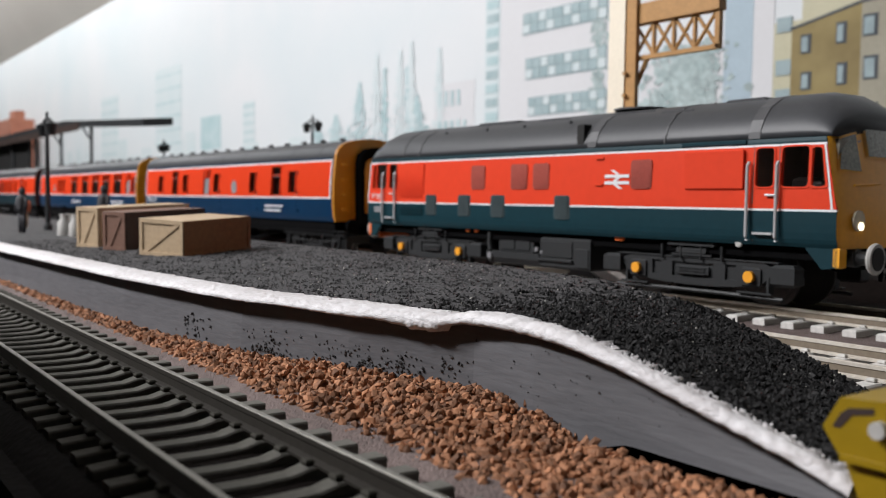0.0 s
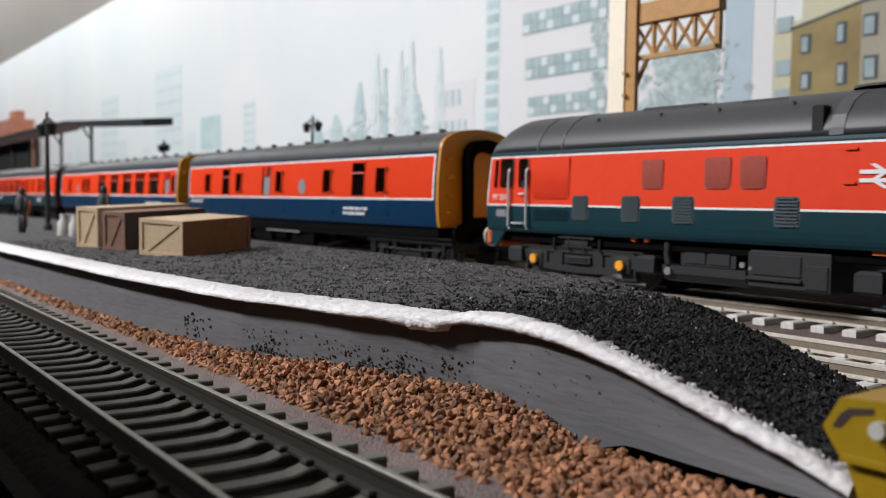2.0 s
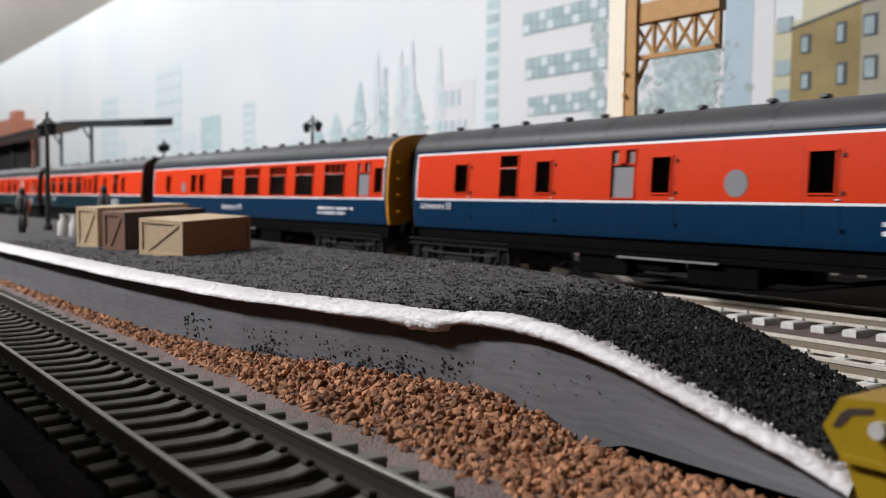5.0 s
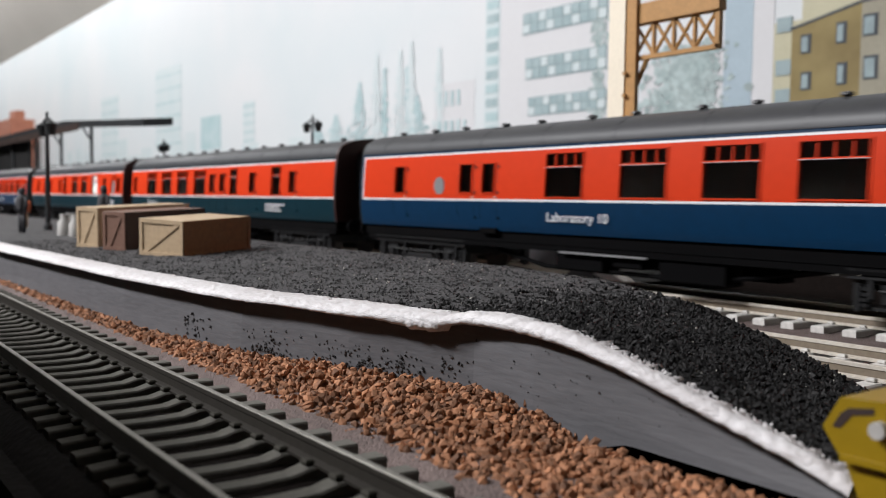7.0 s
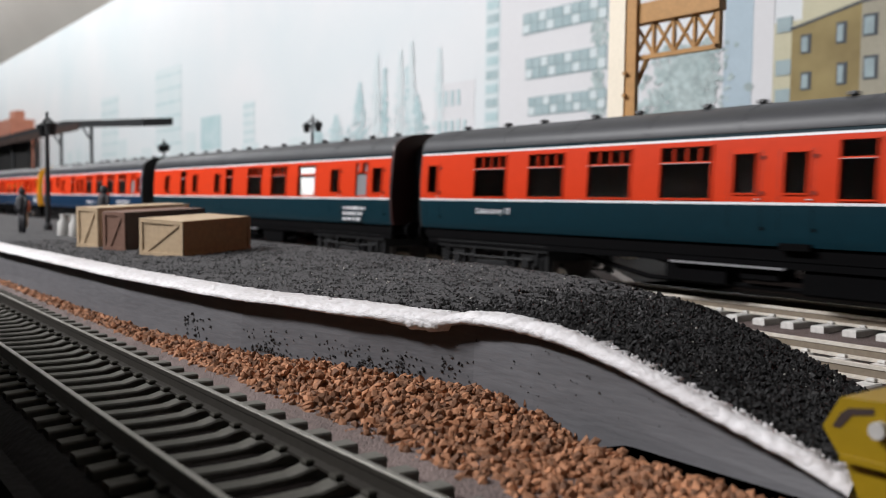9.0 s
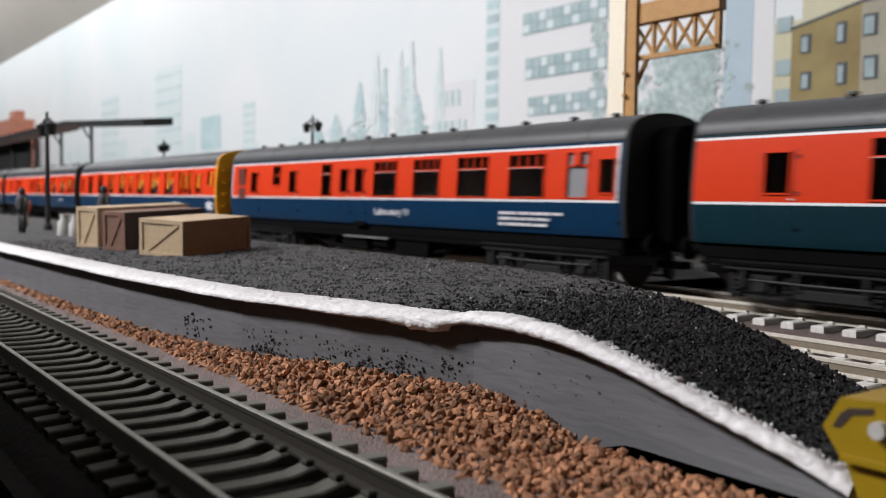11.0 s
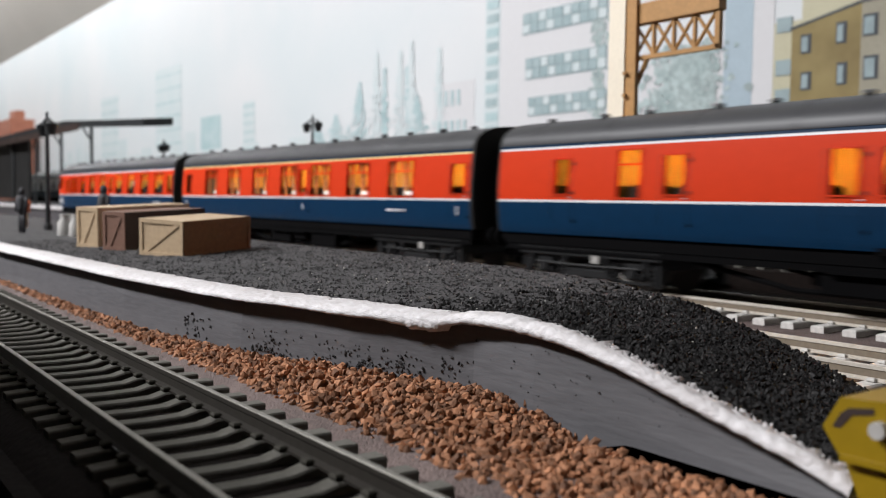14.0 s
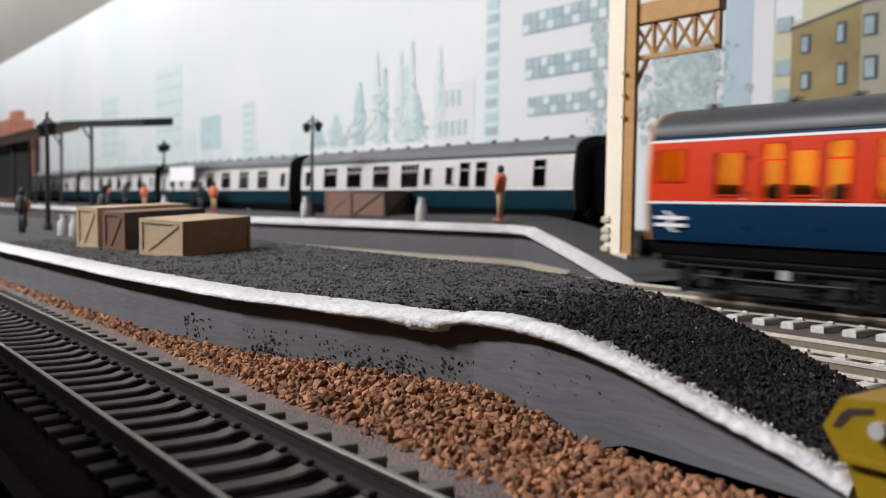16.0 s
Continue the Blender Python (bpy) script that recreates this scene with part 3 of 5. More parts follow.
for x0, x1, z0, z1 in ((-300, -293.4, 112, 123), (-278.4, -272.2, 115, 127), (-299.3, -292.7, 91, 101.5), (-277.4, -271.3, 92, 104.5), (-263, -254.6, 117, 129), (-248.6, -239, 118, 130.5), (-262, -253.7, 93.5, 106.5), (-247.6, -238, 93.8, 106.8), (-232, -222, 119, 132), (-231, -221, 94, 107.5), (-261, -253, 68, 81), (-246.6, -237, 68, 81), (-230, -220, 68, 81.5), (-214, -203, 94, 108), (-213, -202, 68, 82), (-197, -186, 94, 108), (-196, -185, 68, 82)):
    w = flat("printed_window", [(x0, x1, z0, z1)], PRINT_DARK, y=298.9)
    flat("printed_pane", [(x0 + .8, x1 - 2.0, z0 + 1.2, z1 - 1.6)], PRINT_PANE, y=298.6)
# faint towers and trees
for x0, x1, z0, z1 in ((-1407, -1296, 95, 219), (-1077, -1043, 80, 145), (-1700, -1600, 90, 200)):
    flat("printed_far_tower", [(x0, x1, z0, z1)], PRINT_PALE)
    for k in range(6):
        z = z0 + (z1 - z0) * (k + .4) / 6
        flat("printed_floor_line", [(x0, x1, z, z + 2.2)], PRINT_TEAL, y=299.2)
flat("printed_far_block", [(-1220, -1150, 90, 135)], PRINT_TEAL)
for k in range(9):
    flat("printed_window", [(-655 + 9 * (k % 5), -651 + 9 * (k % 5), 82 + 26 * (k // 5), 95 + 26 * (k // 5))], PRINT_TEAL, y=299.1)
flat("printed_far_block", [(-662, -604, 60, 128)], PRINT_WHITE, y=299.7)


def foliage(name, x, z0, z1, width, n, mtl, seed, size=4.0, taper=1.0):
    """A printed tree of many small overlapping leaf clumps."""
    r = random.Random(seed)
    sh = Shape()
    for q in range(n):
        k = r.random() ** .8
        w = width * (1 - taper * k) + 1.5
        px, pz = x + r.gauss(0, .42) * w, z0 + (z1 - z0) * k
        s = r.uniform(.3, 1) * size
        pts = [(px + s * r.uniform(.6, 1.2) * math.cos(a * 1.0472), pz + s * r.uniform(.5, 1.1) * math.sin(a * 1.0472)) for a in range(6)]
        y = 299.3 - .0004 * q
        sh.add([(a, y, b) for a, b in pts], [tuple(range(6))])
    ob = part(name, sh, mtl, BACK)
    ob["kind"] = "stuff"


for x, z0, z1, w, n, m in ((-792, 80, 142, 26, 90, PRINT_TEAL), (-760, 80, 168, 12, 110, PRINT_PALE), (-718, 80, 165, 12, 100, PRINT_PALE), (-699, 80, 172, 13, 120, PRINT_PALE), (-655, 80, 160, 12, 80, PRINT_PALE),
                           (-690, 80, 120, 26, 80, PRINT_TEAL), (-840, 80, 112, 30, 70, PRINT_TEAL), (-880, 80, 105, 30, 60, PRINT_TREE), (-745, 80, 150, 8, 60, PRINT_TEAL), (-706, 80, 150, 6, 50, PRINT_TEAL)):
    foliage("printed_tree", x, z0, z1, w, n * 3, m, int(-x), 3.0)
foliage("printed_tree", -386, 66, 128, 32, 700, PRINT_LEAF, 9, 4.2, .35)
foliage("printed_tree", -372, 70, 126, 26, 900, PRINT_LEAF, 19, 2.2, .3)
foliage("printed_tree", -460, 66, 165, 9, 420, PRINT_LEAF, 10, 2.6, .3)
for x, n in ((-290, 260), (-262, 300), (-236, 300), (-208, 300), (-180, 260)):
    foliage("printed_hedge", x, 8, 46 + 6 * (x % 3), 30, n, PRINT_HEDGE, int(-x), 4.4, .4)
r = random.Random(5)
for k in range(26):
    x = -2600 + 66 * k
    h = r.uniform(18, 60)
    flat("printed_skyline", [(x, x + r.uniform(30, 62), 40, 62 + h)], PRINT_PALE, y=299.6)

# ---- the train ----
PROF = [(16.9, 15.5), (17.5, 18.0), (18.0, 24.0), (17.9, 31.0), (17.4, 37.5), (16.9, 41.6)]


def eased(prof, n=22):
    """The profile drawn as a smooth curve (Catmull-Rom) through its points."""
    out, m = [], len(prof) - 1
    for q in range(n + 1):
        t = m * q / n
        i = min(int(t), m - 1)
        u = t - i
        p = [prof[max(0, min(m, i + k))] for k in (-1, 0, 1, 2)]
        out.append(tuple(.5 * (2 * b + (c - a) * u + (2 * a - 5 * b + 4 * c - d) * u * u + (3 * b - a - 3 * c + d) * u ** 3) for a, b, c, d in zip(*p)))
    return out


PROF = eased(PROF)
ROOF_PROF = [(16.9, 41.6), (16.8, 42.6), (16.3, 44.0), (15.0, 45.7), (12.4, 47.3), (8.6, 48.5), (4.0, 49.2), (0, 49.4), (-4.0, 49.2), (-8.6, 48.5), (-12.4, 47.3), (-15.0, 45.7), (-16.3, 44.0), (-16.8, 42.6), (-16.9, 41.6)]


def half(prof, z):
    for (a, za), (b, zb) in zip(prof, prof[1:]):
        if z <= zb:
            return a + (b - a) * (z - za) / (zb - za)
    return prof[-1][0]


def side_shape(prof, x0, x1, holes, bands, endband=None):
    """A body side from x0 to x1 on both flanks, with holes (xa, xb, za, zb) cut through; bands: (top height, material index)."""
    xs = sorted({x0, x1} | {h[0] for h in holes} | {h[1] for h in holes} | ({x0 + endband[0], x1 - endband[0], x0 + endband[1], x1 - endband[1]} if endband else set()))
    zs = sorted({p[1] for p in prof} | {b[0] for b in bands if b[0] < prof[-1][1]} | {h[2] for h in holes} | {h[3] for h in holes})
    sh = Shape()
    for s in (-1, 1):
        n = len(sh.v)
        vid = {}
        for i, x in enumerate(xs):
            for j, z in enumerate(zs):
                vid[i, j] = n + len(vid)
                sh.v.append((x, s * half(prof, z), z))
        for i in range(len(xs) - 1):
            for j in range(len(zs) - 1):
                xm, zm = (xs[i] + xs[i + 1]) / 2, (zs[j] + zs[j + 1]) / 2
                if any(h[0] < xm < h[1] and h[2] < zm < h[3] for h in holes):
                    continue
                q = (vid[i, j], vid[i + 1, j], vid[i + 1, j + 1], vid[i, j + 1])
                sh.f.append(q if s < 0 else q[::-1])
                mi = next(m for top, m in bands if zm <= top)
                inset = min(xm - x0, x1 - xm)
                if endband and inset < endband[1] and endband[2] < zm < endband[3]:
                    mi = 0 if inset < endband[0] else 1
                sh.i.append(mi)
    return sh


def thicken(ob, t):
    m = ob.modifiers.new("thickness", "SOLIDIFY")
    m.thickness, m.offset = t * MM, -1.0


WHEELS = []


def wheelset(parent, x, r, centre_y=0):
    sh = Shape()
    for s in (-1, 1):
        y = centre_y + s * 8.2
        sh.tube([(0, y - 1.2 * s, 0), (0, y - .45 * s, 0), (0, y - .4 * s, 0), (0, y + .9 * s, 0)], [r + .9, r + .9, r, r - .15], 28)
        sh.tube([(0, y + .95 * s, 0), (0, y + 1.25 * s, 0)], [r * .45, r * .3], 12)
    sh.tube([(0, centre_y - 8, 0), (0, centre_y + 8, 0)], .9, 8)
    ob = part("wheelset", sh, STEEL, parent, "steel wheels on a black axle", at=(x, 0, r + LIFT))
    WHEELS.append((ob, x, r))
    return ob


def coach_bogie(parent, xc):
    sh = Shape()
    for s in (-1, 1):
        y0, y1 = sorted((s * 12.0, s * 14.2))
        sh.box(xc - 25, xc + 25, y0, y1, 8.4, 10.8, 0, .3)
        sh.box(xc - 9, xc + 9, y0 - .4, y1 + .4, 3.6, 6.0, 0, .3)
        for d in (-17, 17):
            sh.box(xc + d - 3, xc + d + 3, y0, y1 + .5, 4.0, 9.2, 0, .5)
            sh.disc((xc + d, s * 14.6, 6.2), (0, 1, 0), 1.5, 1.2, 12)
            for e in (-6.5, 6.5):
                for k in range(4):
                    sh.disc((xc + d + e, s * 13.4, 4.0 + k * 1.15), (0, 0, 1), 1.35, .7, 10)
                sh.disc((xc + d + e, s * 13.4, 6), (0, 0, 1), .7, 6, 8)
        sh.box(xc - 26, xc + 26, s * 13.4 - .35, s * 13.4 + .35, 3.0, 3.7)
        for d in (-25.5, 25.5):
            sh.box(xc + d - .6, xc + d + .6, y0, y1, 2.6, 9.5)
        sh.box(xc - 27, xc + 27, s * 15.2 - .5, s * 15.2 + .5, 11.2, 11.7)
        sh.box(xc - 27, xc + 27, s * 14.9 - .4, s * 14.9 + .4, 9.5, 10.1)
        for d in (-22, -8, 8, 22):
            sh.box(xc + d - .5, xc + d + .5, s * 14.8 - .4, s * 14.8 + .4, 5.5, 9.6)
        sh.tube([(xc - 20, s * 15.0, 7.2), (xc - 6, s * 15.0, 7.0), (xc + 6, s * 15.0, 7.0), (xc + 20, s * 15.0, 7.2)], .35, 6)
    for d in (-22, 0, 22):
        sh.box(xc + d - 3, xc + d + 3, -12, 12, 7, 10, 0, .3)
    return part("bogie_frame", sh, BOGIE, parent, "black plastic bogie frame with coil springs")


def words(name, text, parent, size, x, z, y, mtl, spread=1.0):
    cu = bpy.data.curves.new(name, "FONT")
    cu.body, cu.size, cu.extrude, cu.align_x, cu.align_y = text, size * MM, .00004, "CENTER", "CENTER"
    cu.materials.append(mtl)
    tmp = bpy.data.objects.new(name, cu)
    me = bpy.data.meshes.new_from_object(tmp)
    bpy.data.objects.remove(tmp)
    ob = new(name, me)
    ob.parent = parent
    ob.matrix_basis = Matrix.Translation((x * MM, y * MM, z * MM)) @ Euler((radians(90), 0, 0)).to_matrix().to_4x4() @ Matrix.Diagonal((spread, 1, 1, 1))
    return ob


def bars(parent, x0, x1, z0, z1, rows, mtl, seed=1, y=-18.3):
    """Unreadable lettering: short bars."""
    sh, r = Shape(), random.Random(seed)
    h = (z1 - z0) / (rows * 2.0)
    for k in range(rows):
        x, zt = x0, z1 - k * h * 2.0
        while x < x1 - (r.random() * .3 * (x1 - x0) if k else 0):
            w = r.uniform(.35, 1.1) * h
            e = min(x + w, x1)
            sh.box(x, e, y, y + .12, zt - h, zt)
            x = e + h * (.9 if r.random() < .18 else .28)
    return part("lettering", sh, mtl, parent, "small white lettering")


def arrows(parent, xc, zc, w, h, mtl, y=-18.35):
    """The double arrow: two level bars joined by two slanting strokes."""
    sh, t = Shape(), h * .17

    def stroke(p, q):
        (xa, za), (xb, zb) = p, q
        dx = 0 if za == zb else t * .75
        dz = t / 2 if za == zb else 0
        v = [(xa - dx, y, za - dz), (xb - dx, y, zb - dz), (xb + dx, y, zb + dz), (xa + dx, y, za + dz)]
        v += [(a, y + .12, c) for a, b, c in v]
        sh.add(v, [(0, 1, 2, 3), (7, 6, 5, 4), (0, 4, 5, 1), (1, 5, 6, 2), (2, 6, 7, 3), (3, 7, 4, 0)])
    a, b = w / 2, h / 2
    stroke((xc - a, zc + b * .35), (xc + a, zc + b * .35))
    stroke((xc - a, zc - b * .35), (xc + a, zc - b * .35))
    stroke((xc - a * .35, zc + b), (xc + a * .25, zc + b * .35))
    stroke((xc + a * .25, zc + b * .3), (xc - a * .3, zc - b * .3))
    stroke((xc - a * .3, zc - b * .35), (xc + a * .35, zc - b))
    return part("double_arrow_emblem", sh, mtl, parent, "white double arrow emblem")


BIG, TWO, DROP, GREY, NARROW, ROUND, BRIGHT, CAB, CURT, HIGH = "big", "two", "drop", "grey", "narrow", "round", "bright", "cab", "curtained", "high"
HEIGHTS = {BIG: (26.1, 38.6), TWO: (26.1, 38.6), DROP: (27.4, 36.4), GREY: (26.1, 38.6), NARROW: (27.0, 36.8), ROUND: (26.4, 32.8), BRIGHT: (26.1, 38.6), CAB: (30.5, 38.0), CURT: (26.1, 38.6), HIGH: (30.6, 38.8)}


def window_parts(th, xa, xb, kind, lit, y0, frame_mat):
    za, zb = HEIGHTS[kind]
    ya, yb = -half(PROF, za), -half(PROF, zb)
    fr = Shape()
    if kind == ROUND:
        return part("round_light", Shape().disc(((xa + xb) / 2, -half(PROF, 30) + .05, (za + zb) / 2), (0, 1, 0), min(xb - xa, zb - za) / 2, .5, 28), GREY_PANEL, th, "round frosted grey window")

    def bar(x0, x1, z0, z1, out=.4):
        v = []
        for dy in (-out, .75):
            for x, z in ((x0, z0), (x1, z0), (x1, z1), (x0, z1)):
                v.append((x, -half(PROF, z) + dy, z))
        fr.add(v, [(0, 1, 2, 3), (7, 6, 5, 4), (0, 4, 5, 1), (1, 5, 6, 2), (2, 6, 7, 3), (3, 7, 4, 0)])
    t = .4
    bar(xa - t, xb + t, za - t, za)
    bar(xa - t, xb + t, zb, zb + t)
    bar(xa - t, xa, za, zb)
    bar(xb, xb + t, za, zb)
    if kind in (BIG, TWO, BRIGHT, CURT, GREY, HIGH):
        bar(xa, xb, 34.6, 35.05, .05)
    if kind in (BIG, CURT):
        for k in (.24, .5, .76) if xb - xa > 12 else (.5,):
            bar(xa + (xb - xa) * k - .2, xa + (xb - xa) * k + .2, 35.05, zb, -.15)
    if kind == GREY:
        bar(xa + (xb - xa) * .34, xa + (xb - xa) * .66, 35.05, zb, .7)
    w = part("window", fr, frame_mat, th)
    if kind in (BIG, TWO, CURT) and not lit:
        part("rail_strip", Shape().box(xa, xb, ya - .1, ya + .3, 34.55, 34.7), SILVER, w, "thin silver strip")
    gl = Shape()
    v = [(x, -half(PROF, z) + dy, z) for dy in (.45, .65) for x, z in ((xa, za), (xb, za), (xb, zb), (xa, zb))]
    gl.add(v, [(0, 1, 2, 3), (7, 6, 5, 4), (0, 4, 5, 1), (1, 5, 6, 2), (2, 6, 7, 3), (3, 7, 4, 0)])
    g = part("pane", gl, GREY_PANEL if kind == GREY else PANE, w)
    g.visible_shadow = kind == GREY
    if kind == BRIGHT and not lit:
        part("blind", Shape().box(xa, xb, ya + 1.6, ya + 1.9, za, zb), BLIND, w, "white blind")
    if kind == CURT:
        r = random.Random(int(xa * 10))
        sh = Shape()
        for c in (xa + (xb - xa) * .06, xa + (xb - xa) * .56, xb - (xb - xa) * .05):
            for k in range(4):
                x = c + (k - 1.5) * .5
                sh.tube([(x, ya + 2.4, za), (x + r.uniform(-.2, .2), ya + 2.4, zb)], .55, 6)
        part("curtain", sh, CURTAIN, w, "brown-orange curtains")
        part("table_edge", Shape().box(xa + (xb - xa) * .55, xb, ya + 1.6, ya + 5, za + .2, za + 1.7, 0, .2), BLIND, w, "white table edge")
    if lit and kind == BIG and xb - xa > 9:
        sh = Shape()
        sh.box(xa + 3.4, xb - 3.0, ya + 1.9, ya + 3.6, za - 6, za + 5.6, 0, 1.1)
        part("seat_back", sh, SEAT, w, "dark seat back")
        if int(xa * 7) % 3:
            cx = xa + (xb - xa) * (.35 + .3 * ((int(xa * 3) % 5) / 4))
            part("white_taper", Shape().add([(cx - 1.6, ya + 2.6, za + 8.0), (cx + 1.6, ya + 2.6, za + 8.0), (cx + 1.0, ya + 2.5, za + 1.4), (cx - 1.0, ya + 2.5, za + 1.4), (cx - 1.6, ya + 2.9, za + 8.0), (cx + 1.6, ya + 2.9, za + 8.0), (cx + 1.0, ya + 2.9, za + 1.4), (cx - 1.0, ya + 2.9, za + 1.4)], [(3, 2, 1, 0), (4, 5, 6, 7), (0, 1, 5, 4), (2, 3, 7, 6), (1, 2, 6, 5), (3, 0, 4, 7)]), BLIND, w, "white tapering shape behind the pane")
    return w


def coach(name, label, front, wins, lower, lit=False, front_mat=None, rear_mat=None, length=254.0, endlines=False, top_line=None, vents=True, side=None, roof=None, group="coaches of the test train"):
    """A coach with its front at the given place along the line; wins: (from, to, kind), counted back from the front."""
    th = thing(name, (front, 18, 0), label, "railway coach", group)
    red = side or COACH_RED
    holes = []
    for a, b, k in wins:
        if k != ROUND:
            holes.append((-b, -a, *HEIGHTS[k]))
    sh = side_shape(PROF, -length, 0, holes, [(24.7, 0), (25.3, 1), (39.9, 2), (40.5, 3), (99, 0)], (1.3, 2.0, 24.7, 40.5) if endlines else None)
    body = part("body_shell", sh, [lower, WHITE, red, top_line or WHITE], th)
    thicken(body, .8)
    # roof with ribs and ventilators
    ro = Shape()
    ring = lambda x, g=0.0: [(x, a + (g if a > 0 else -g), b + g) for a, b in ROOF_PROF]
    ro.loft([ring(x) for x in (-length, -length * .66, -length * .33, 0)], close=False)
    roof_ob = part("roof", ro, roof or ROOF, th, smooth=True)
    nr = 9
    rib = Shape().loft([ring(-.25, .07), ring(.25, .07)]).make("roof_rib", roof or ROOF)
    for k in range(nr):
        part("roof_rib", rib, None, roof_ob, at=(-length * (k + .5) / nr, 0, 0))
    if vents:
        vent = Shape().tube([(0, 0, -.8), (0, 0, .25), (0, 0, .3), (0, 0, .9), (0, 0, 1.15)], [.9, .9, 1.5, 1.35, .7], 10).make("roof_ventilator", ROOF_DARK)
        for k in range(13):
            x = -12 - (length - 24) * k / 12 + (2.5 if k % 2 else -2.5)
            part("roof_ventilator", vent, None, roof_ob, at=(x, -7.5 if k % 2 else -5.0, 48.75 if k % 2 else 49.05))
    part("gutter", Shape().loft([[(x, -17.15, 41.35), (x, -17.15, 41.75), (x, -16.7, 41.75), (x, -16.7, 41.35)] for x in (-length, 0)]), ROOF_DARK, roof_ob, "dark rain gutter")
    # ends
    for nm, x, d, m in (("front_end", 0, 1, front_mat or DARK), ("rear_end", -length, -1, rear_mat or DARK)):
        en = Shape()
        prof = [(-a, b) for a, b in PROF] + [(-a, b) for a, b in ROOF_PROF[1:-1]] + [(a, b) for a, b in PROF[::-1]]
        en.loft([[(x + d * .05, a, b) for a, b in prof], [(x + d * 1.0, a * .985, b) for a, b in prof]])
        e = part(nm, en, m, th, "golden yellow end" if m in YELLOWS else "dark end")
        gp = [(-7.6, 14), (-8.0, 39), (-7.2, 42.6), (-4.6, 45.0), (0, 45.8), (4.6, 45.0), (7.2, 42.6), (8.0, 39), (7.6, 14)]
        sc = lambda q, k: [(x + d * q, a * k, 31 + (b - 31) * k) for a, b in gp]
        deep = 4.4 if m in YELLOWS else 7.5
        g = Shape().loft([sc(.9 + deep * q / 8, .94 if q % 2 else 1.0) for q in range(9)] + ([sc(.9 + deep, .74), sc(2.2, .72)] if m in YELLOWS else []))
        part("gangway", g, BLACK, e, "black rubber corridor connection")
        if m in YELLOWS:
            door = Shape().loft([[(x + d * q, a * .70, 31 + (b - 31) * .71) for a, b in gp] for q in (2.2, 2.7)])
            part("gangway_door", door, YELLOW_END, e, "golden yellow arched door")
            for s in (-1, 1):
                for zz in (20, 26, 32, 38):
                    part("lamp_bracket", Shape().box(*sorted((x + d, x + d * 2.6)), s * 13 - 1.1, s * 13 + 1.1, zz, zz + .9, 0, .2), YELLOW_END, e)
        for s in (-1, 1):
            bf = Shape().tube([(x, s * 11.4, 13.6), (x + d * 5, s * 11.4, 13.6), (x + d * 5, s * 11.4, 13.6), (x + d * 6.2, s * 11.4, 13.6)], [1.4, 1.2, 3.0, 3.1], 16)
            part("buffer", bf, BLACK, e)
    # underframe
    un = Shape().box(-length + 1, -1, -16.0, 16.0, 12.0, 15.7, 0, .2)
    for s in (-1, 1):
        un.box(-length + 2, -2, s * 15.2 - .5, s * 15.2 + .5, 10.4, 12.2)
        un.tube([(-length / 2 + 62, s * 12, 11), (-length / 2 + 30, s * 12, 5.5), (-length / 2 - 30, s * 12, 5.5), (-length / 2 - 62, s * 12, 11)], .7, 6)
    part("underframe", un, BLACK, th)
    for xa, xb, za, s in ((-112, -92, 4.6, -1), (-150, -132, 5.2, -1), (-128, -118, 7, -1), (-112, -92, 4.6, 1), (-165, -140, 5.0, 1)):
        part("battery_box", Shape().box(xa, xb, *sorted((s * 7.5, s * 14.8)), za, 12, 0, .5), BLACK, th)
    part("footboard", Shape().box(-length / 2 - 20, -length / 2 + 12, -16.6, -15.6, 10.1, 10.6), GREY_PANEL if not lit else BLACK, th)
    for xa, xb in ((-1, 8), (-length - 8, -length + 1)):
        part("coupling", Shape().box(xa, xb, -2, 2, 7, 9, 0, .3), BLACK, th)
    for xc in (-length / 2 + 93, -length / 2 - 93):
        b = coach_bogie(th, xc)
        if lit:
            part("bogie_plate", Shape().box(xc + 3.4, xc + 5.6, -15.9, -15.3, 7.8, 10.0, 0, .1), CHURN, b, "small pale label plate")
        for d in (-17, 17):
            wheelset(b, xc + d, 5.6)
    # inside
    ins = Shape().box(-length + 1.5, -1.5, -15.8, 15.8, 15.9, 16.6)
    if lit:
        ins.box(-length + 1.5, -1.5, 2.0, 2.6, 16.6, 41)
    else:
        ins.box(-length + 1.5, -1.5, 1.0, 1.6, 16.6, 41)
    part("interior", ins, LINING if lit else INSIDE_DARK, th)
    if lit:
        part("light_strip", Shape().box(-length + 6, -6, -9, -7, 41.3, 41.7), LAMP_ORANGE, th, "warm orange light strip")
        st = Shape()
        for k in range(int(length / 16)):
            x = -10 - 16 * k
            st.box(x - 3, x, -15, 1, 16.7, 29.5, 0, .8)
        part("seats", st, SEAT, th)
    for a, b, k in wins:
        window_parts(th, -b, -a, k, lit, 0, red)
    # doors: raised hinges, a handle and a step by each door window
    for a, b, k in wins:
        if k in (DROP, NARROW):
            up, lo = Shape(), Shape()
            for x in (-a + 1.3, -b - 1.3):
                for sh_, zz in ((up, (25.6, 31.0, 37.2)), (lo, (16.0, 20.0, 24.5))):
                    sh_.add([(x + dx, -half(PROF, z) - .05, z) for z in zz for dx in (-.07, .07)], [(0, 1, 3, 2), (2, 3, 5, 4)])
            for sh_, zz in ((lo, 19), (up, 27), (up, 35)):
                sh_.box(-a + 1.3, -a + 2.1, -half(PROF, zz) - .3, -half(PROF, zz) + .3, zz, zz + .8)
            dr = part("door", up, END_RED if side is None else GREY_PANEL, th, "door joints and hinges")
            part("door_foot", lo, BLACK, dr)
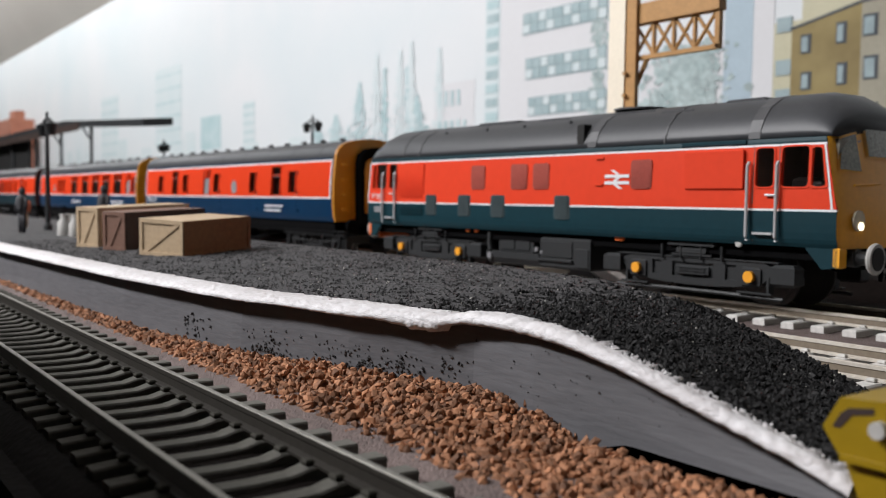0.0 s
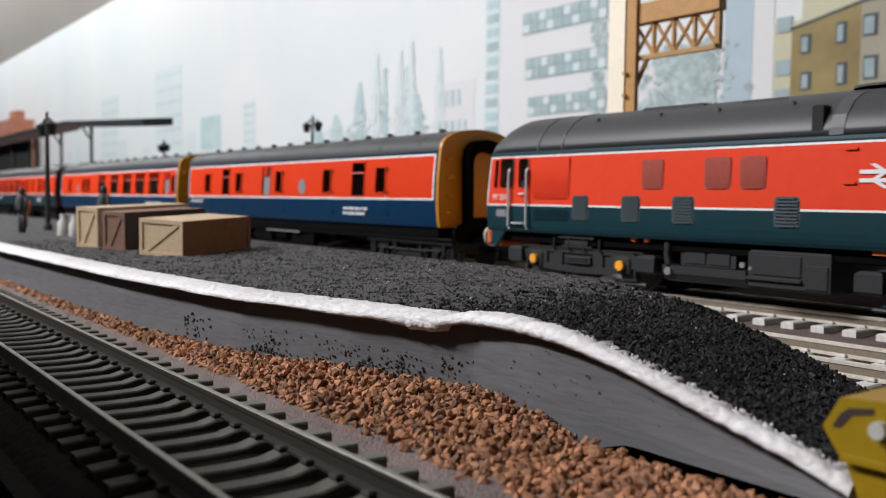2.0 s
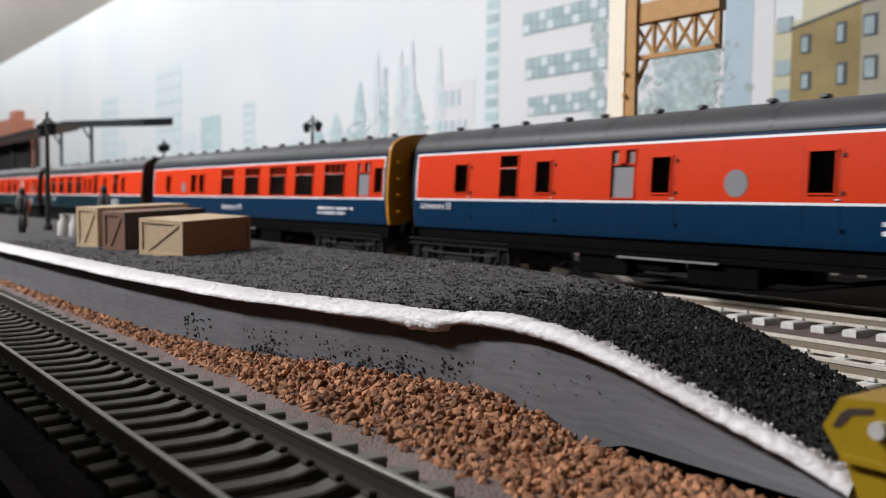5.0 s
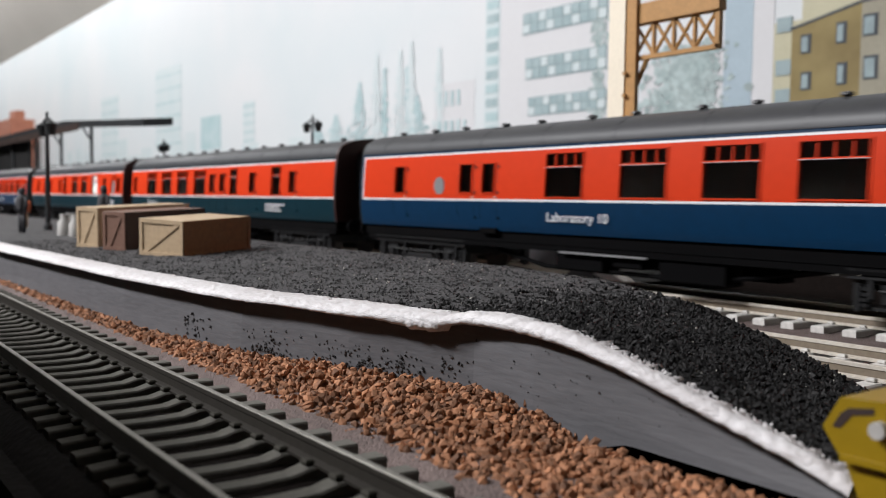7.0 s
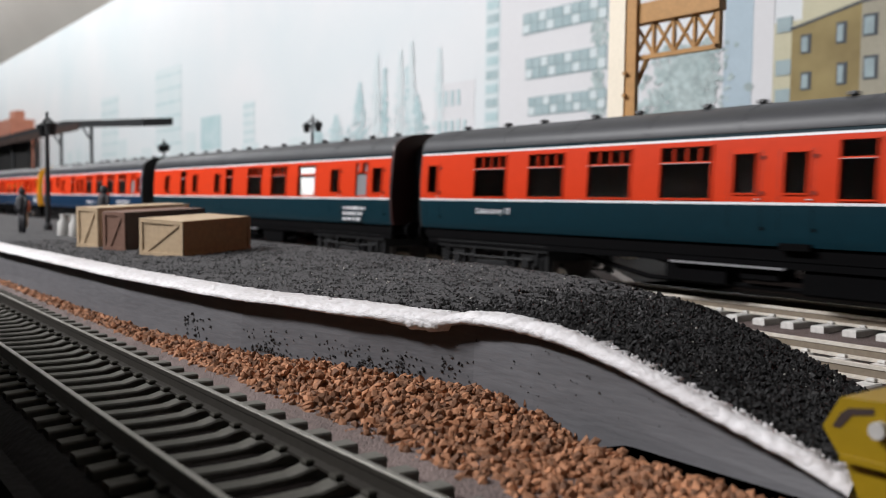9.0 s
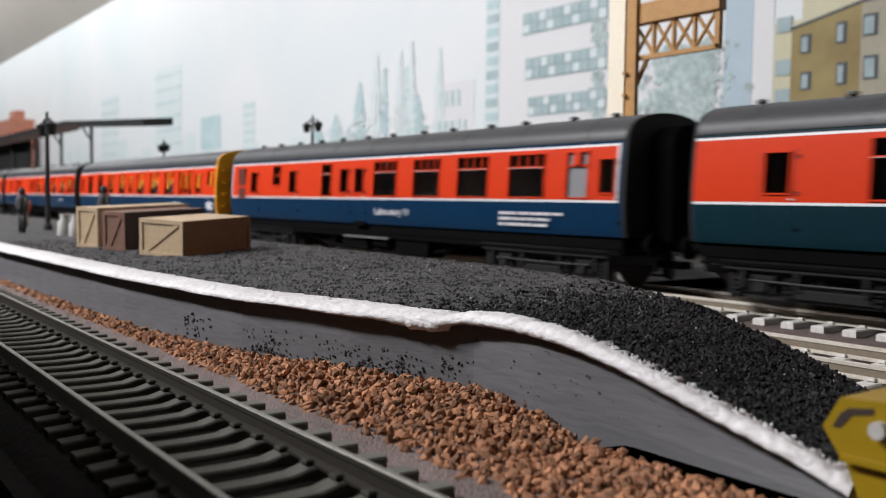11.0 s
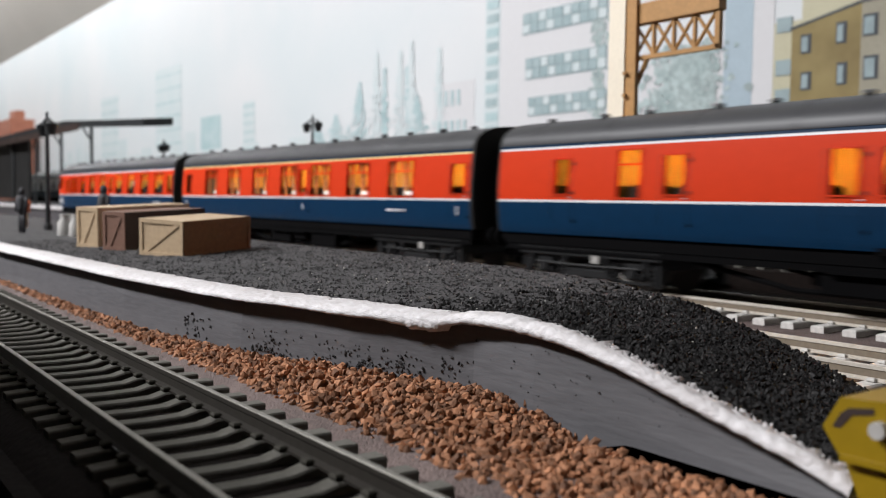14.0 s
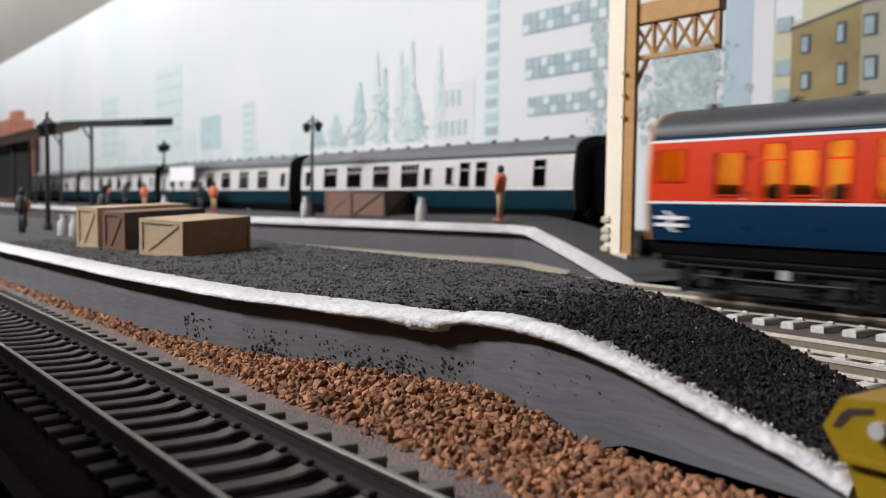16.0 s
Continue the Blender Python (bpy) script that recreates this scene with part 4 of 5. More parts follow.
            part("door_handle", Shape().tube([(-a + .2, -18.25, 25.95), (-a + 1.1, -18.25, 25.95)], .2, 6), SILVER, dr, "silver door handle")
            if any(0 < q[0] - b < 8 for q in wins if q[2] in (DROP, NARROW)):
                part("door_stepboard", Shape().box(-b - 1.0, -a + 1.0, -17.9, -16.8, 14.6, 16.3, 0, .15), BLACK, dr, "black step under the door")
    return th


TRAIN = [(0, -195.7), (.5, -181.2), (1, -164.6), (1.5, -146.3), (2, -124.8), (2.5, -99.9), (3, -70.9), (3.5, -38.0), (4, .7), (4.2, 17.1), (4.7, 61.5), (5.2, 110.0), (5.8, 174.5),
         (6.3, 232.3), (6.5, 258.1), (7, 326.9), (7.5, 400.2), (8, 476.4), (8.5, 557.3), (9, 642.7), (9.2, 678.4), (9.7, 771.5), (10.3, 888.5), (10.8, 990.5), (11.3, 1097.5), (11.5, 1141.4), (12, 1255.8),
         (12.5, 1379.0), (13, 1508.7), (13.5, 1643.6), (14, 1782.2), (14.2, 1838.5), (14.5, 1925.0), (15, 2072.5), (15.3, 2163.6), (15.6, 2255.8), (16, 2379.7)]
STOCK = []


def rides(th, offset):
    STOCK.append((th, offset))
    return th


def loco():
    th = thing("diesel_locomotive", (0, 18, 0), "red and dark teal model diesel locomotive with golden yellow cab ends", "locomotive")
    P2 = eased([(16.8, 15.6), (17.6, 18.0), (17.8, 26.0), (17.4, 38.0), (17.0, 39.6)], 14)
    cabwin = [(73.2, 77.8, 28.8, 37.5), (79.8, 86.3, 28.8, 37.6), (87.0, 88.9, 28.8, 37.3)]

    def rake(x, z):
        """The cab sides lean back towards the roof at both ends."""
        over = abs(x) - 87.0
        if over <= 0:
            return x
        wide = 2.8 if x > 0 else 6.0
        tip = 6.0 - max(0, z - 24) * .205 if x > 0 else 6.8 - max(0, z - 24) * .09
        return math.copysign(87.0 + over * tip / wide, x)
    holes = [h for a, b, c, d in cabwin for h in ((a, b, c, d), (-b - 1.4, -a - 1.4, c, d))]
    sh = side_shape(P2, -93.0, 89.8, holes, [(23.4, 0), (23.9, 1), (37.8, 2), (38.3, 1), (99, 0)], None)
    sh.v = [(rake(a, c), b, c) for a, b, c in sh.v]
    body = part("body_shell", sh, [TEAL, WHITE, RED], th)
    thicken(body, .8)
    y = lambda z: -half(P2, z)
    # white end lines, raised strips at the cab ends
    for x in (89.25, -92.9):
        part("lining", Shape().add([(rake(x, z) + d, y(z) - .12, z) for z in (23.4, 26, 38.2) for d in (0, .5)], [(0, 1, 3, 2), (2, 3, 5, 4)]), WHITE, body)
    # roof
    rp = [(17.0, 39.6), (16.8, 41.2), (15.6, 44.0), (12.8, 47.2), (8.2, 49.6), (2.8, 50.6), (-2.8, 50.6), (-8.2, 49.6), (-12.8, 47.2), (-15.6, 44.0), (-16.8, 41.2), (-17.0, 39.6)]
    OUT = P2 + [(a, b) for a, b in rp[1:6]]

    def nose(d, yy, z):
        """The face of a cab: bowed in plan and raked above the waist."""
        if d > 0:
            return 93.1 + 1.7 * (1 - (yy / 17.8) ** 2) - max(0, z - 24) * .205 - max(0, z - 44) * .4
        return -93.7 - (2.0 * (1 - (yy / 17.8) ** 2) - max(0, z - 28) * .15 - max(0, z - 44) * .5)
    rows = []
    for d, steps in ((-1, ((.40, 94.4), (.55, 93.6), (.72, 91.6), (.92, 88.2), (1, 84))), (1, ((1, 82.5), (.92, 86.7), (.72, 90.1), (.55, 92.1), (.40, 92.9)))):
        for k, x in steps:
            rows.append([(d * (x - (2.6 * (a / 17) ** 2) * (1 - k) * 1.3), a * (1 - .02 * (1 - k)), 39.6 + (b - 39.6) * k) for a, b in rp])
    roof = part("roof", Shape().loft(rows), ROOF, th, smooth=False)
    bpy.data.meshes[roof.data.name].polygons.foreach_set("use_smooth", [True] * len(roof.data.polygons))
    for xa, xb, g in ((-62, -61.4, .12), (19.4, 22.6, .12), (46, 46.4, .14), (70.6, 73.6, .12), (-72, -71.4, .12)):
        part("roof_rib", Shape().loft([[(x, a * 1.01, b + g) for a, b in rp] for x in (xa, xb)]), ROOF_DARK, roof)
    for xa, xb, ya, yb, z in ((57, 68, -7, 7, 49.7), (40, 50, -11, -2, 47.9), (20, 36, -9, 9, 48.9), (-40, -20, -8, 8, 49.6), (-8, 4, -9, -3, 48.9)):
        part("roof_hatch", Shape().box(xa, xb, ya, yb, z - 2, z + .8, 0, .4), ROOF, roof)
    part("roof_fan_grille", Shape().disc((24, 0, 50.9), (0, 0, 1), 8, .5, 28), ROOF_DARK, roof)
    # solid box: the recess's shade is only its black colour
    part("exhaust_recess", Shape().box(15.2, 17.8, -16.9, -13.2, 40.4, 46.4, 0, .4), DARK, roof, "black box drawn for the exhaust recess")
    for x in (-52, -30, -12, 8):
        part("lifting_eye", Shape().disc((x, -12.5, 47.6), (0, 0, 1), .5, 1.0, 8), ROOF_DARK, roof)
    # cab ends
    for d, xe, nm in ((1, 93.1, "front_end"), (-1, -93.5, "rear_end")):
        zs = [15.6, 18, 22, 26, 28, 31, 34, 37, 39.6]
        rows = []
        for z in zs:
            w = half(OUT, z) * .992
            rows.append([(rake(89.8 if d > 0 else -93, z), -w, z)] + [(nose(d, w * t, z), w * t, z) for t in (-.97, -.8, -.6, -.3, 0, .3, .6, .8, .97)] + [(rake(89.8 if d > 0 else -93, z), w, z)])
        for lift in (.5, 1.0):
            rows.append([((nose(d, p[1], 39.6 + 4.6 * lift) if 0 < q < 10 else p[0]), p[1] * (1 - .03 * lift), 39.6 + 4.6 * lift * max(0, 1 - (p[1] / 17.0) ** 2)) for q, p in enumerate(rows[len(zs) - 1])])
        e = part(nm, Shape().loft(rows, close=False), CAB_YELLOW, th, "golden yellow cab front", smooth=True)
        for quad in (((-15.4, 32.6), (-8.6, 32.2), (-8.6, 40.4), (-13.6, 39.2)), ((-5.0, 35.6), (5.0, 35.6), (4.8, 41.6), (-4.8, 41.6)), ((8.6, 32.2), (15.4, 32.6), (13.6, 39.2), (8.6, 40.4))):
            for grow, m, off, nme in ((.55, CAB_YELLOW, .28, "window_frame"), (0, RUBBER, .42, "windscreen")):
                cy, cz = sum(p[0] for p in quad) / 4, sum(p[1] for p in quad) / 4
                qs = [(a + (grow if a > cy else -grow), b + (grow if b > cz else -grow)) for a, b in quad]
                v, f, n = [], [], 6
                for iz in range(n + 1):
                    for iy in range(n + 1):
                        ty, tz = iy / n, iz / n
                        ya = (qs[0][0] * (1 - ty) + qs[1][0] * ty) * (1 - tz) + (qs[3][0] * (1 - ty) + qs[2][0] * ty) * tz
                        za = (qs[0][1] * (1 - ty) + qs[1][1] * ty) * (1 - tz) + (qs[3][1] * (1 - ty) + qs[2][1] * ty) * tz
                        v.append((nose(d, ya, za) + d * off, ya, za))
                f = [(a, a + 1, a + n + 2, a + n + 1) if d > 0 else (a, a + n + 1, a + n + 2, a + 1) for iz in range(n) for a in range(iz * (n + 1), iz * (n + 1) + n)]
                w = part("cab_window" if nme == "windscreen" else "window_frame", Shape().add(v, f), CAB_GLASS if nme == "windscreen" else m, e, "dark glossy windscreen with pale reflections painted in" if nme == "windscreen" else "")
        part("headcode_disc", Shape().disc((nose(d, -11.4, 21.6) + d * .3, -11.4, 21.6), (1, 0, 0), 2.2, .5, 20), STONE, e, "pale route disc")
        part("headlight", Shape().disc((nose(d, -11.0, 20.4) + d * .6, -11.0, 20.4), (1, 0, 0), .9, .4, 14), HEADLIGHT, e, "glowing headlight")
        part("front_handrail", Shape().tube([(nose(d, -12, 29) + d * .5, -12, 29.2), (nose(d, -3, 29) + d * .5, -3, 29.6)], .25, 6), CAB_YELLOW, e)
        for s in (-1, 1):
            part("skirt", Shape().box(*sorted((xe - d * 1, xe + d * .5)), *sorted((s * 17.0, s * 14.2)), 11.4, 15.8, 0, .3), CAB_YELLOW if d > 0 else ORANGE_RED, e)
        part("buffer_beam", Shape().box(*sorted((xe - d * 3, xe - d * 1.6)), -14.2, 14.2, 10.6, 15.8, 0, .3), BLACK if d > 0 else ORANGE_RED, e)
        for s in (-1, 1):
            part("buffer_shank", Shape().tube([(xe - d * 1.6, s * 11.4, 13.6), (xe + d * 1.5, s * 11.4, 13.6), (xe + d * 1.5, s * 11.4, 13.6), (xe + d * 5.0, s * 11.4, 13.6)], [2.0, 2.0, 1.5, 1.5], 16), LOCO_BLACK, e, "black buffer shank")
            part("buffer", Shape().tube([(xe + d * 4.8, s * 11.4, 13.6), (xe + d * 5.3, s * 11.4, 13.6), (xe + d * 5.8, s * 11.4, 13.6)], [3.2, 3.45, 3.2], 28), CHURN, e, "pale round buffer head")
            part("buffer_face", Shape().disc((xe + d * 5.85, s * 11.4, 13.6), (1, 0, 0), 2.5, .2, 22), DARK, e, "dark worn buffer face")
        for yy, zz in ((-5, 12.4), (4, 11.8), (-2, 12.6)):
            part("brake_pipe", Shape().tube([(xe + d * 1.6, yy, 14), (xe + d * 3.4, yy, 12.5), (xe + d * 3.2, yy, 8.5)], .5, 6), BLACK, e)
        # cab valance, door rails and steps
        part("cab_valance", Shape().add([(xe - d * a, -17.0, z) for a, z in ((0, 15.6), (0, 11.6), (3.5, 11.0), (7.1, 15.0), (7.4, 15.6))] + [(xe - d * a, -16.0, z) for a, z in ((0, 15.6), (0, 11.6), (3.5, 11.0), (7.1, 15.0), (7.4, 15.6))],
             [(0, 1, 2, 3, 4), (9, 8, 7, 6, 5), (0, 5, 6, 1), (1, 6, 7, 2), (2, 7, 8, 3)]), TEAL, th)
        for xr in ((71.7, 79.2) if d > 0 else (-74.6, -82.6)):
            part("door_handrail", Shape().tube([(xr, -18.3, 16.6), (xr, -18.7, 17.4), (xr, -18.7, 33.6), (xr, -18.1, 34.4)], .38, 8), SILVER, th, "silver vertical handrail")
        xd = 73.2 if d > 0 else -81.4
        part("door_step", Shape().box(xd, xd + 5, -18.6, -17.6, 18.0, 18.5), SILVER, th)
        part("door_handle", Shape().tube([(xd + 3, -18.3, 26.9), (xd + 5.4, -18.3, 26.9)], .3, 6), SILVER, th)
        dj = Shape()
        for x in (xd - .7, xd + 5.8):
            dj.add([(x + q, y(z) - .06, z) for z in (16.5, 26, 38) for q in (0, .22)], [(0, 1, 3, 2), (2, 3, 5, 4)])
        part("door_joint", dj, INSIDE_DARK, th)
    for h in holes:
        v = [(rake(x, z), y(z) + dy, z) for dy in (.3, .6) for x, z in ((h[0], h[2]), (h[1], h[2]), (h[1], h[3]), (h[0], h[3]))]
        w = part("cab_side_window", Shape().add(v, [(0, 1, 2, 3), (7, 6, 5, 4)]), PANE, th)
        w.visible_shadow = False
        fr = Shape()
        q = .9 if h[1] - h[0] > 3 else .4
        inner = [(h[0] + q, h[2]), (h[1] - q, h[2]), (h[1] - .25, h[2] + .25), (h[1], h[2] + q), (h[1], h[3] - q), (h[1] - .25, h[3] - .25), (h[1] - q, h[3]), (h[0] + q, h[3]), (h[0] + .25, h[3] - .25), (h[0], h[3] - q), (h[0], h[2] + q), (h[0] + .25, h[2] + .25)]
        cx, cz = (h[0] + h[1]) / 2, (h[2] + h[3]) / 2
        outer = [(a + math.copysign(.35, a - cx), b + math.copysign(.35, b - cz)) for a, b in inner]
        fr.loft([[(rake(a, b), y(b) + dy, b) for a, b in loop] for dy, loop in ((.3, outer), (-.2, outer), (-.2, inner), (.3, inner))], caps=False)
        part("window_frame", fr, RED, w)
    ins = Shape().box(-91, 90, -16, 16, 16, 17)
    for x in (70, 91, -71, -92):
        ins.box(x - .5, x + .5, -15, 15, 17, 39)
    ins.box(-91, 90, 5, 6, 17, 39)
    part("cab_interior", ins, CAB_INSIDE, th)
    for x in (82, -83):
        part("driver_seat", Shape().box(x - 2.5, x + 2.5, -13, -8, 17, 31, 0, .8), SEAT, th)
        part("control_desk", Shape().box(x + (3 if x > 0 else -6), x + (6 if x > 0 else -3), -15, 12, 17, 30, 0, .5), SEAT, th)
    # grilles
    def grille(xa, xb, za, zb, m, n, fr):
        c = .9
        edge = [(xa + c, za), (xb - c, za), (xb - .25, za + .25), (xb, za + c), (xb, zb - c), (xb - .25, zb - .25), (xb - c, zb), (xa + c, zb), (xa + .25, zb - .25), (xa, zb - c), (xa, za + c), (xa + .25, za + .25)]
        k_ = len(edge)
        g = Shape().add([(a, y(za) + dy, b) for dy in (-.12, .3) for a, b in edge], [tuple(range(k_)), tuple(range(2 * k_ - 1, k_ - 1, -1))] + [(q, q + k_, (q + 1) % k_ + k_, (q + 1) % k_) for q in range(k_)])
        for k in range(n):
            z = za + (zb - za) * (k + .5) / n
            e_ = 1.0 if min(z - za, zb - z) < .9 else .4
            g.box(xa + e_, xb - e_, y(z) - .36, y(z), z - .16 * (zb - za) / n * 1.6, z + .16 * (zb - za) / n * 1.6)
        part("side_grille", g, m, th, fr)
    for xa, xb in ((36, 43), (-1.8, 5.0), (-11.7, -4.3), (-31.1, -24.2)):
        grille(xa, xb, 28.3, 35.9, GRILLE, 12, "brownish slatted body grille")
    for xa, xb in ((7.3, 13.7), (-21.2, -14.4), (-38, -31.4), (-56.2, -49.9)):
        grille(xa, xb, 19.7, 26.6, GRILLE_TEAL, 9, "greyish slatted low grille")
    grille(-73.0, -57.5, 25.6, 37.6, RED, 26, "large red slatted grille")
    grille(-73.0, -57.5, 19.5, 22.6, TEAL, 7, "dark slatted lower grille")
    part("cantrail_cover", Shape().box(52.2, 70.4, y(39) - .45, y(39) + .4, 38.45, 39.6, 0, .2), TEAL, th, "dark raised cover above the panel")
    part("access_panel", Shape().box(53.6, 70.2, y(28) - .6, y(28) + .6, 28.0, 37.6, 0, .5), RED, th, "large smooth red access panel")
    for z in (29.5, 36.6):
        part("hinge", Shape().box(23.4, 26.2, y(z) - .5, y(z), z - .3, z + .3, 0, .1), RED, th)
    arrows(th, 31.2, 30.9, 8.6, 5.0, WHITE, y(31) - .3)
    words("running_number", "97 201", th, 2.5, -87.4, 25.9, y(25.7) - .2, WHITE, 1.0)
    part("works_plate", Shape().box(-89, -84.6, y(21) - .25, y(21), 20.0, 22.2, 0, .05), GREY_PANEL, th, "small pale works plate")
    # underframe
    part("underframe", Shape().box(-90, 89, -15, 15, 12.5, 15.8, 0, .3), BLACK, th)
    part("fuel_tank", Shape().box(-.2, 20.2, -15.8, 15.8, 5.4, 14.4, 0, .6), LOCO_BLACK, th, "dark square fuel tank")
    part("fuel_tank", Shape().loft([[(x, a, b) for a, b in ((-15.6, 7.2), (-14.6, 5.6), (-12.5, 5.0), (12.5, 5.0), (14.6, 5.6), (15.6, 7.2), (15.6, 9.2), (-15.6, 9.2))] for x in (-25.5, -1.0)]), LOCO_BLACK, th, "dark tank with a rounded lower edge")
    part("battery_box", Shape().box(-20.5, -4.4, -14.6, 14.6, 9.0, 14.4, 0, .4), LOCO_BLACK, th, "dark battery box above the tank")
    for xa, xb, ya, za, zb in ((-19, -13, -14.9, 9.8, 13.6), (-12, -6, -14.9, 9.8, 13.6), (.8, 13.2, -16.1, 8.6, 13.4), (14.4, 19.6, -16.1, 6.2, 11.6)):
        part("tank_panel", Shape().box(xa, xb, ya, ya + .5, za, zb, 0, .2), LOCO_BLACK, th)
    part("tank_ledge", Shape().box(-.4, 13.6, -16.6, -15.6, 7.4, 8.2, 0, .15), LOCO_BLACK, th)
    for x, z, rr in ((-23.4, 7.7, 1.0), (-1.6, 10.6, .7), (.6, 10.0, .45)):
        part("filler_cap", Shape().disc((x, -15.9, z), (0, 1, 0), rr, .8, 14), GREY_PANEL, th, "pale grey filler cap")
    part("drain_pipe", Shape().tube([(-24.2, -15.2, 15), (-24.2, -15.4, 11.5), (-23.6, -15.4, 9.4)], .9, 8), LOCO_BLACK, th)
    part("works_light", Shape().disc((68.6, -16.6, 15.6), (0, 1, 0), .8, .8, 12), CHURN, th, "small pale fitting")
    for xa in (-36.0, -31.5, 29.2):
        part("sandbox_mark", Shape().box(xa, xa + (2.8 if xa > 0 else 1.4), -15.9, -15.0, 14.6, 16.0, 0, .1), ORANGE_RED, th, "orange painted detail")
    for xc in (54.2, -56.4):
        b = Shape()
        for s in (-1, 1):
            ya, yb = sorted((s * 13.0, s * 15.0))
            def web(line):
                """A plate along the bogie; line: (along, low, high)."""
                for (p, za, zb), (q, zc, zd) in zip(line, line[1:]):
                    b.add([(xc + p, yv, z) for yv in (ya, yb) for z in (za, zb)] + [(xc + q, yv, z) for yv in (ya, yb) for z in (zc, zd)],
                          [(0, 1, 5, 4), (3, 2, 6, 7), (0, 4, 6, 2), (1, 3, 7, 5), (0, 2, 3, 1), (4, 5, 7, 6)])
            web([(-23, 9.2, 10.2), (-19, 5.8, 11.6), (-13.4, 5.4, 11.6), (-12.6, 5.2, 11.6)])
            web([(-12.6, 5.2, 6.9), (-8.5, 4.9, 6.7), (0, 4.7, 6.5), (8.5, 4.9, 6.7), (12.6, 5.2, 6.9)])
            web([(-12.6, 10.4, 11.6), (0, 10.2, 11.2), (12.6, 10.4, 11.6)])
            web([(12.6, 5.2, 11.6), (13.4, 5.4, 11.6), (19, 5.8, 11.6), (23, 9.2, 10.2)])
            for p, q in ((-9.6, -6.2), (6.2, 9.6)):
                web([(p, 6.2, 10.6), (q, 6.2, 10.6)])
            b.box(xc - 24, xc + 24, ya - .3, yb + .5, 11.3, 11.7, 0, .12)
            b.box(xc - 13, xc + 13, ya + .6, yb - .6, 6, 11)
            b.box(xc - 5, xc + 5, ya - .2, yb + .2, 7.2, 9.4, 0, .3)
            for k in range(3):
                b.box(xc - 4, xc + 4, ya - .5, yb + .5, 7.4 + k * .7, 7.7 + k * .7)
            for q in (-1, 1):
                b.box(xc + q * 17 - 2.6, xc + q * 17 + 2.6, ya - .5, yb + .5, 5.5, 10.2, 0, .5)
                b.box(xc + q * 25.6 - 3.0, xc + q * 25.6 + 3.0, ya - 1.2, yb + .8, 6.2, 11.2, 0, .7)
                b.box(xc + q * 21.2 - .3, xc + q * 21.2 + .3, ya, yb, 4.0, 10)
                b.box(xc + q * 18 - 4.5, xc + q * 18 + 4.5, s * 15.4 - .4, s * 15.4 + .4, 4.0, 4.5, 0, .1)
            b.tube([(xc - 25, s * 14.6, 3.2), (xc - 9, s * 14.6, 3.4), (xc + 9, s * 14.6, 3.4), (xc + 25, s * 14.6, 3.2)], .5, 6)
            b.box(xc - 7, xc + 7, s * 15.6 - .4, s * 15.6 + .4, 14.4, 15.2)
            b.box(xc - 6, xc + 6, s * 15.2 - .5, s * 15.2 + .5, 11.9, 12.4)
            b.box(xc - 4.5, xc + 4.5, s * 15.2 - .6, s * 15.2 + .6, 12.4, 13.8, 0, .2)
            for q in (-9, -3, 3, 9):
                b.tube([(xc + q, s * 15.6, 11), (xc + q, s * 15.6, 14.6)], .35, 6)
        b.box(xc - 12, xc + 12, -13, 13, 8, 12)
        bg = part("bogie_frame", b, LOCO_BLACK, th, "black cast bogie frame")
        for d in (-17, 17):
            part("axlebox_cover", Shape().disc((xc + d, -16.2, 8.0), (0, 1, 0), 1.35, 1.0, 18), ORANGE, bg, "round orange-yellow axlebox cover")
            wheelset(bg, xc + d, 6.9)
    return rides(th, 0)


loco()
WB = [(2.6, 8.0, DROP), (12.6, 20.6, GREY), (30.0, 45.6, BIG), (55.9, 71.4, BIG), (81.6, 96.8, BIG), (107.7, 122.8, BIG)]
c = rides(coach("test_coach", "red and blue test coach with golden yellow gangway end", -121.0,
    [(31.7, 38.0, DROP), (46.3, 55.3, TWO), (72.1, 78.3, DROP), (92.9, 100.0, ROUND), (115.6, 121.6, DROP), (127.5, 135.5, GREY), (158.9, 165.0, DROP), (173.3, 181.4, TWO), (197.5, 204.0, DROP)],
    BLUE, False, YELLOW_END, None, 228.0, True), -121.0)
bars(c, -61.5, -43.6, 17.8, 21.6, 2, WHITE, 3)
words("lettering", "Laboratory 23", c, 3.0, -214.5, 22.8, -18.32, WHITE, 1.0)
d = rides(coach("test_coach", "red and blue laboratory coach with golden yellow gangway end", -366.9,
    [(2.6, 7.8, DROP), (11.6, 20.3, GREY), (30.3, 46.2, BIG), (55.9, 71.7, BIG), (81.3, 96.9, BIG), (108.1, 123.4, BIG), (137.2, 152.0, BIG), (175.1, 181.0, DROP), (186.4, 192.6, DROP), (201.0, 206.8, ROUND), (224.8, 230.8, DROP)],
    BLUE, False, YELLOW_END, None, 254.3, True), -366.9)
words("lettering", "Laboratory 10", d, 3.7, -139, 20.2, -18.32, WHITE, 1.12)
bars(d, -51.1, -22.9, 17.6, 21.4, 2, WHITE, 5)
e = rides(coach("test_coach", "red and dark teal laboratory coach, red end coloured near black for shade", -642.5,
    [(33.5, 38.9, DROP), (47.8, 56.7, TWO), (74.0, 79.9, DROP), (94.4, 102.5, TWO), (109.7, 115.3, DROP), (122.5, 128.4, DROP), (134.8, 150.1, BIG), (160.1, 175.3, BIG), (185.0, 199.8, BIG), (210.0, 225.4, BIG), (245.5, 250.5, DROP)],
    COACH_TEAL, False, END_RED, None, 255.0), -642.5)
bars(e, -62, -42.7, 18.2, 22.0, 3, WHITE, 6)
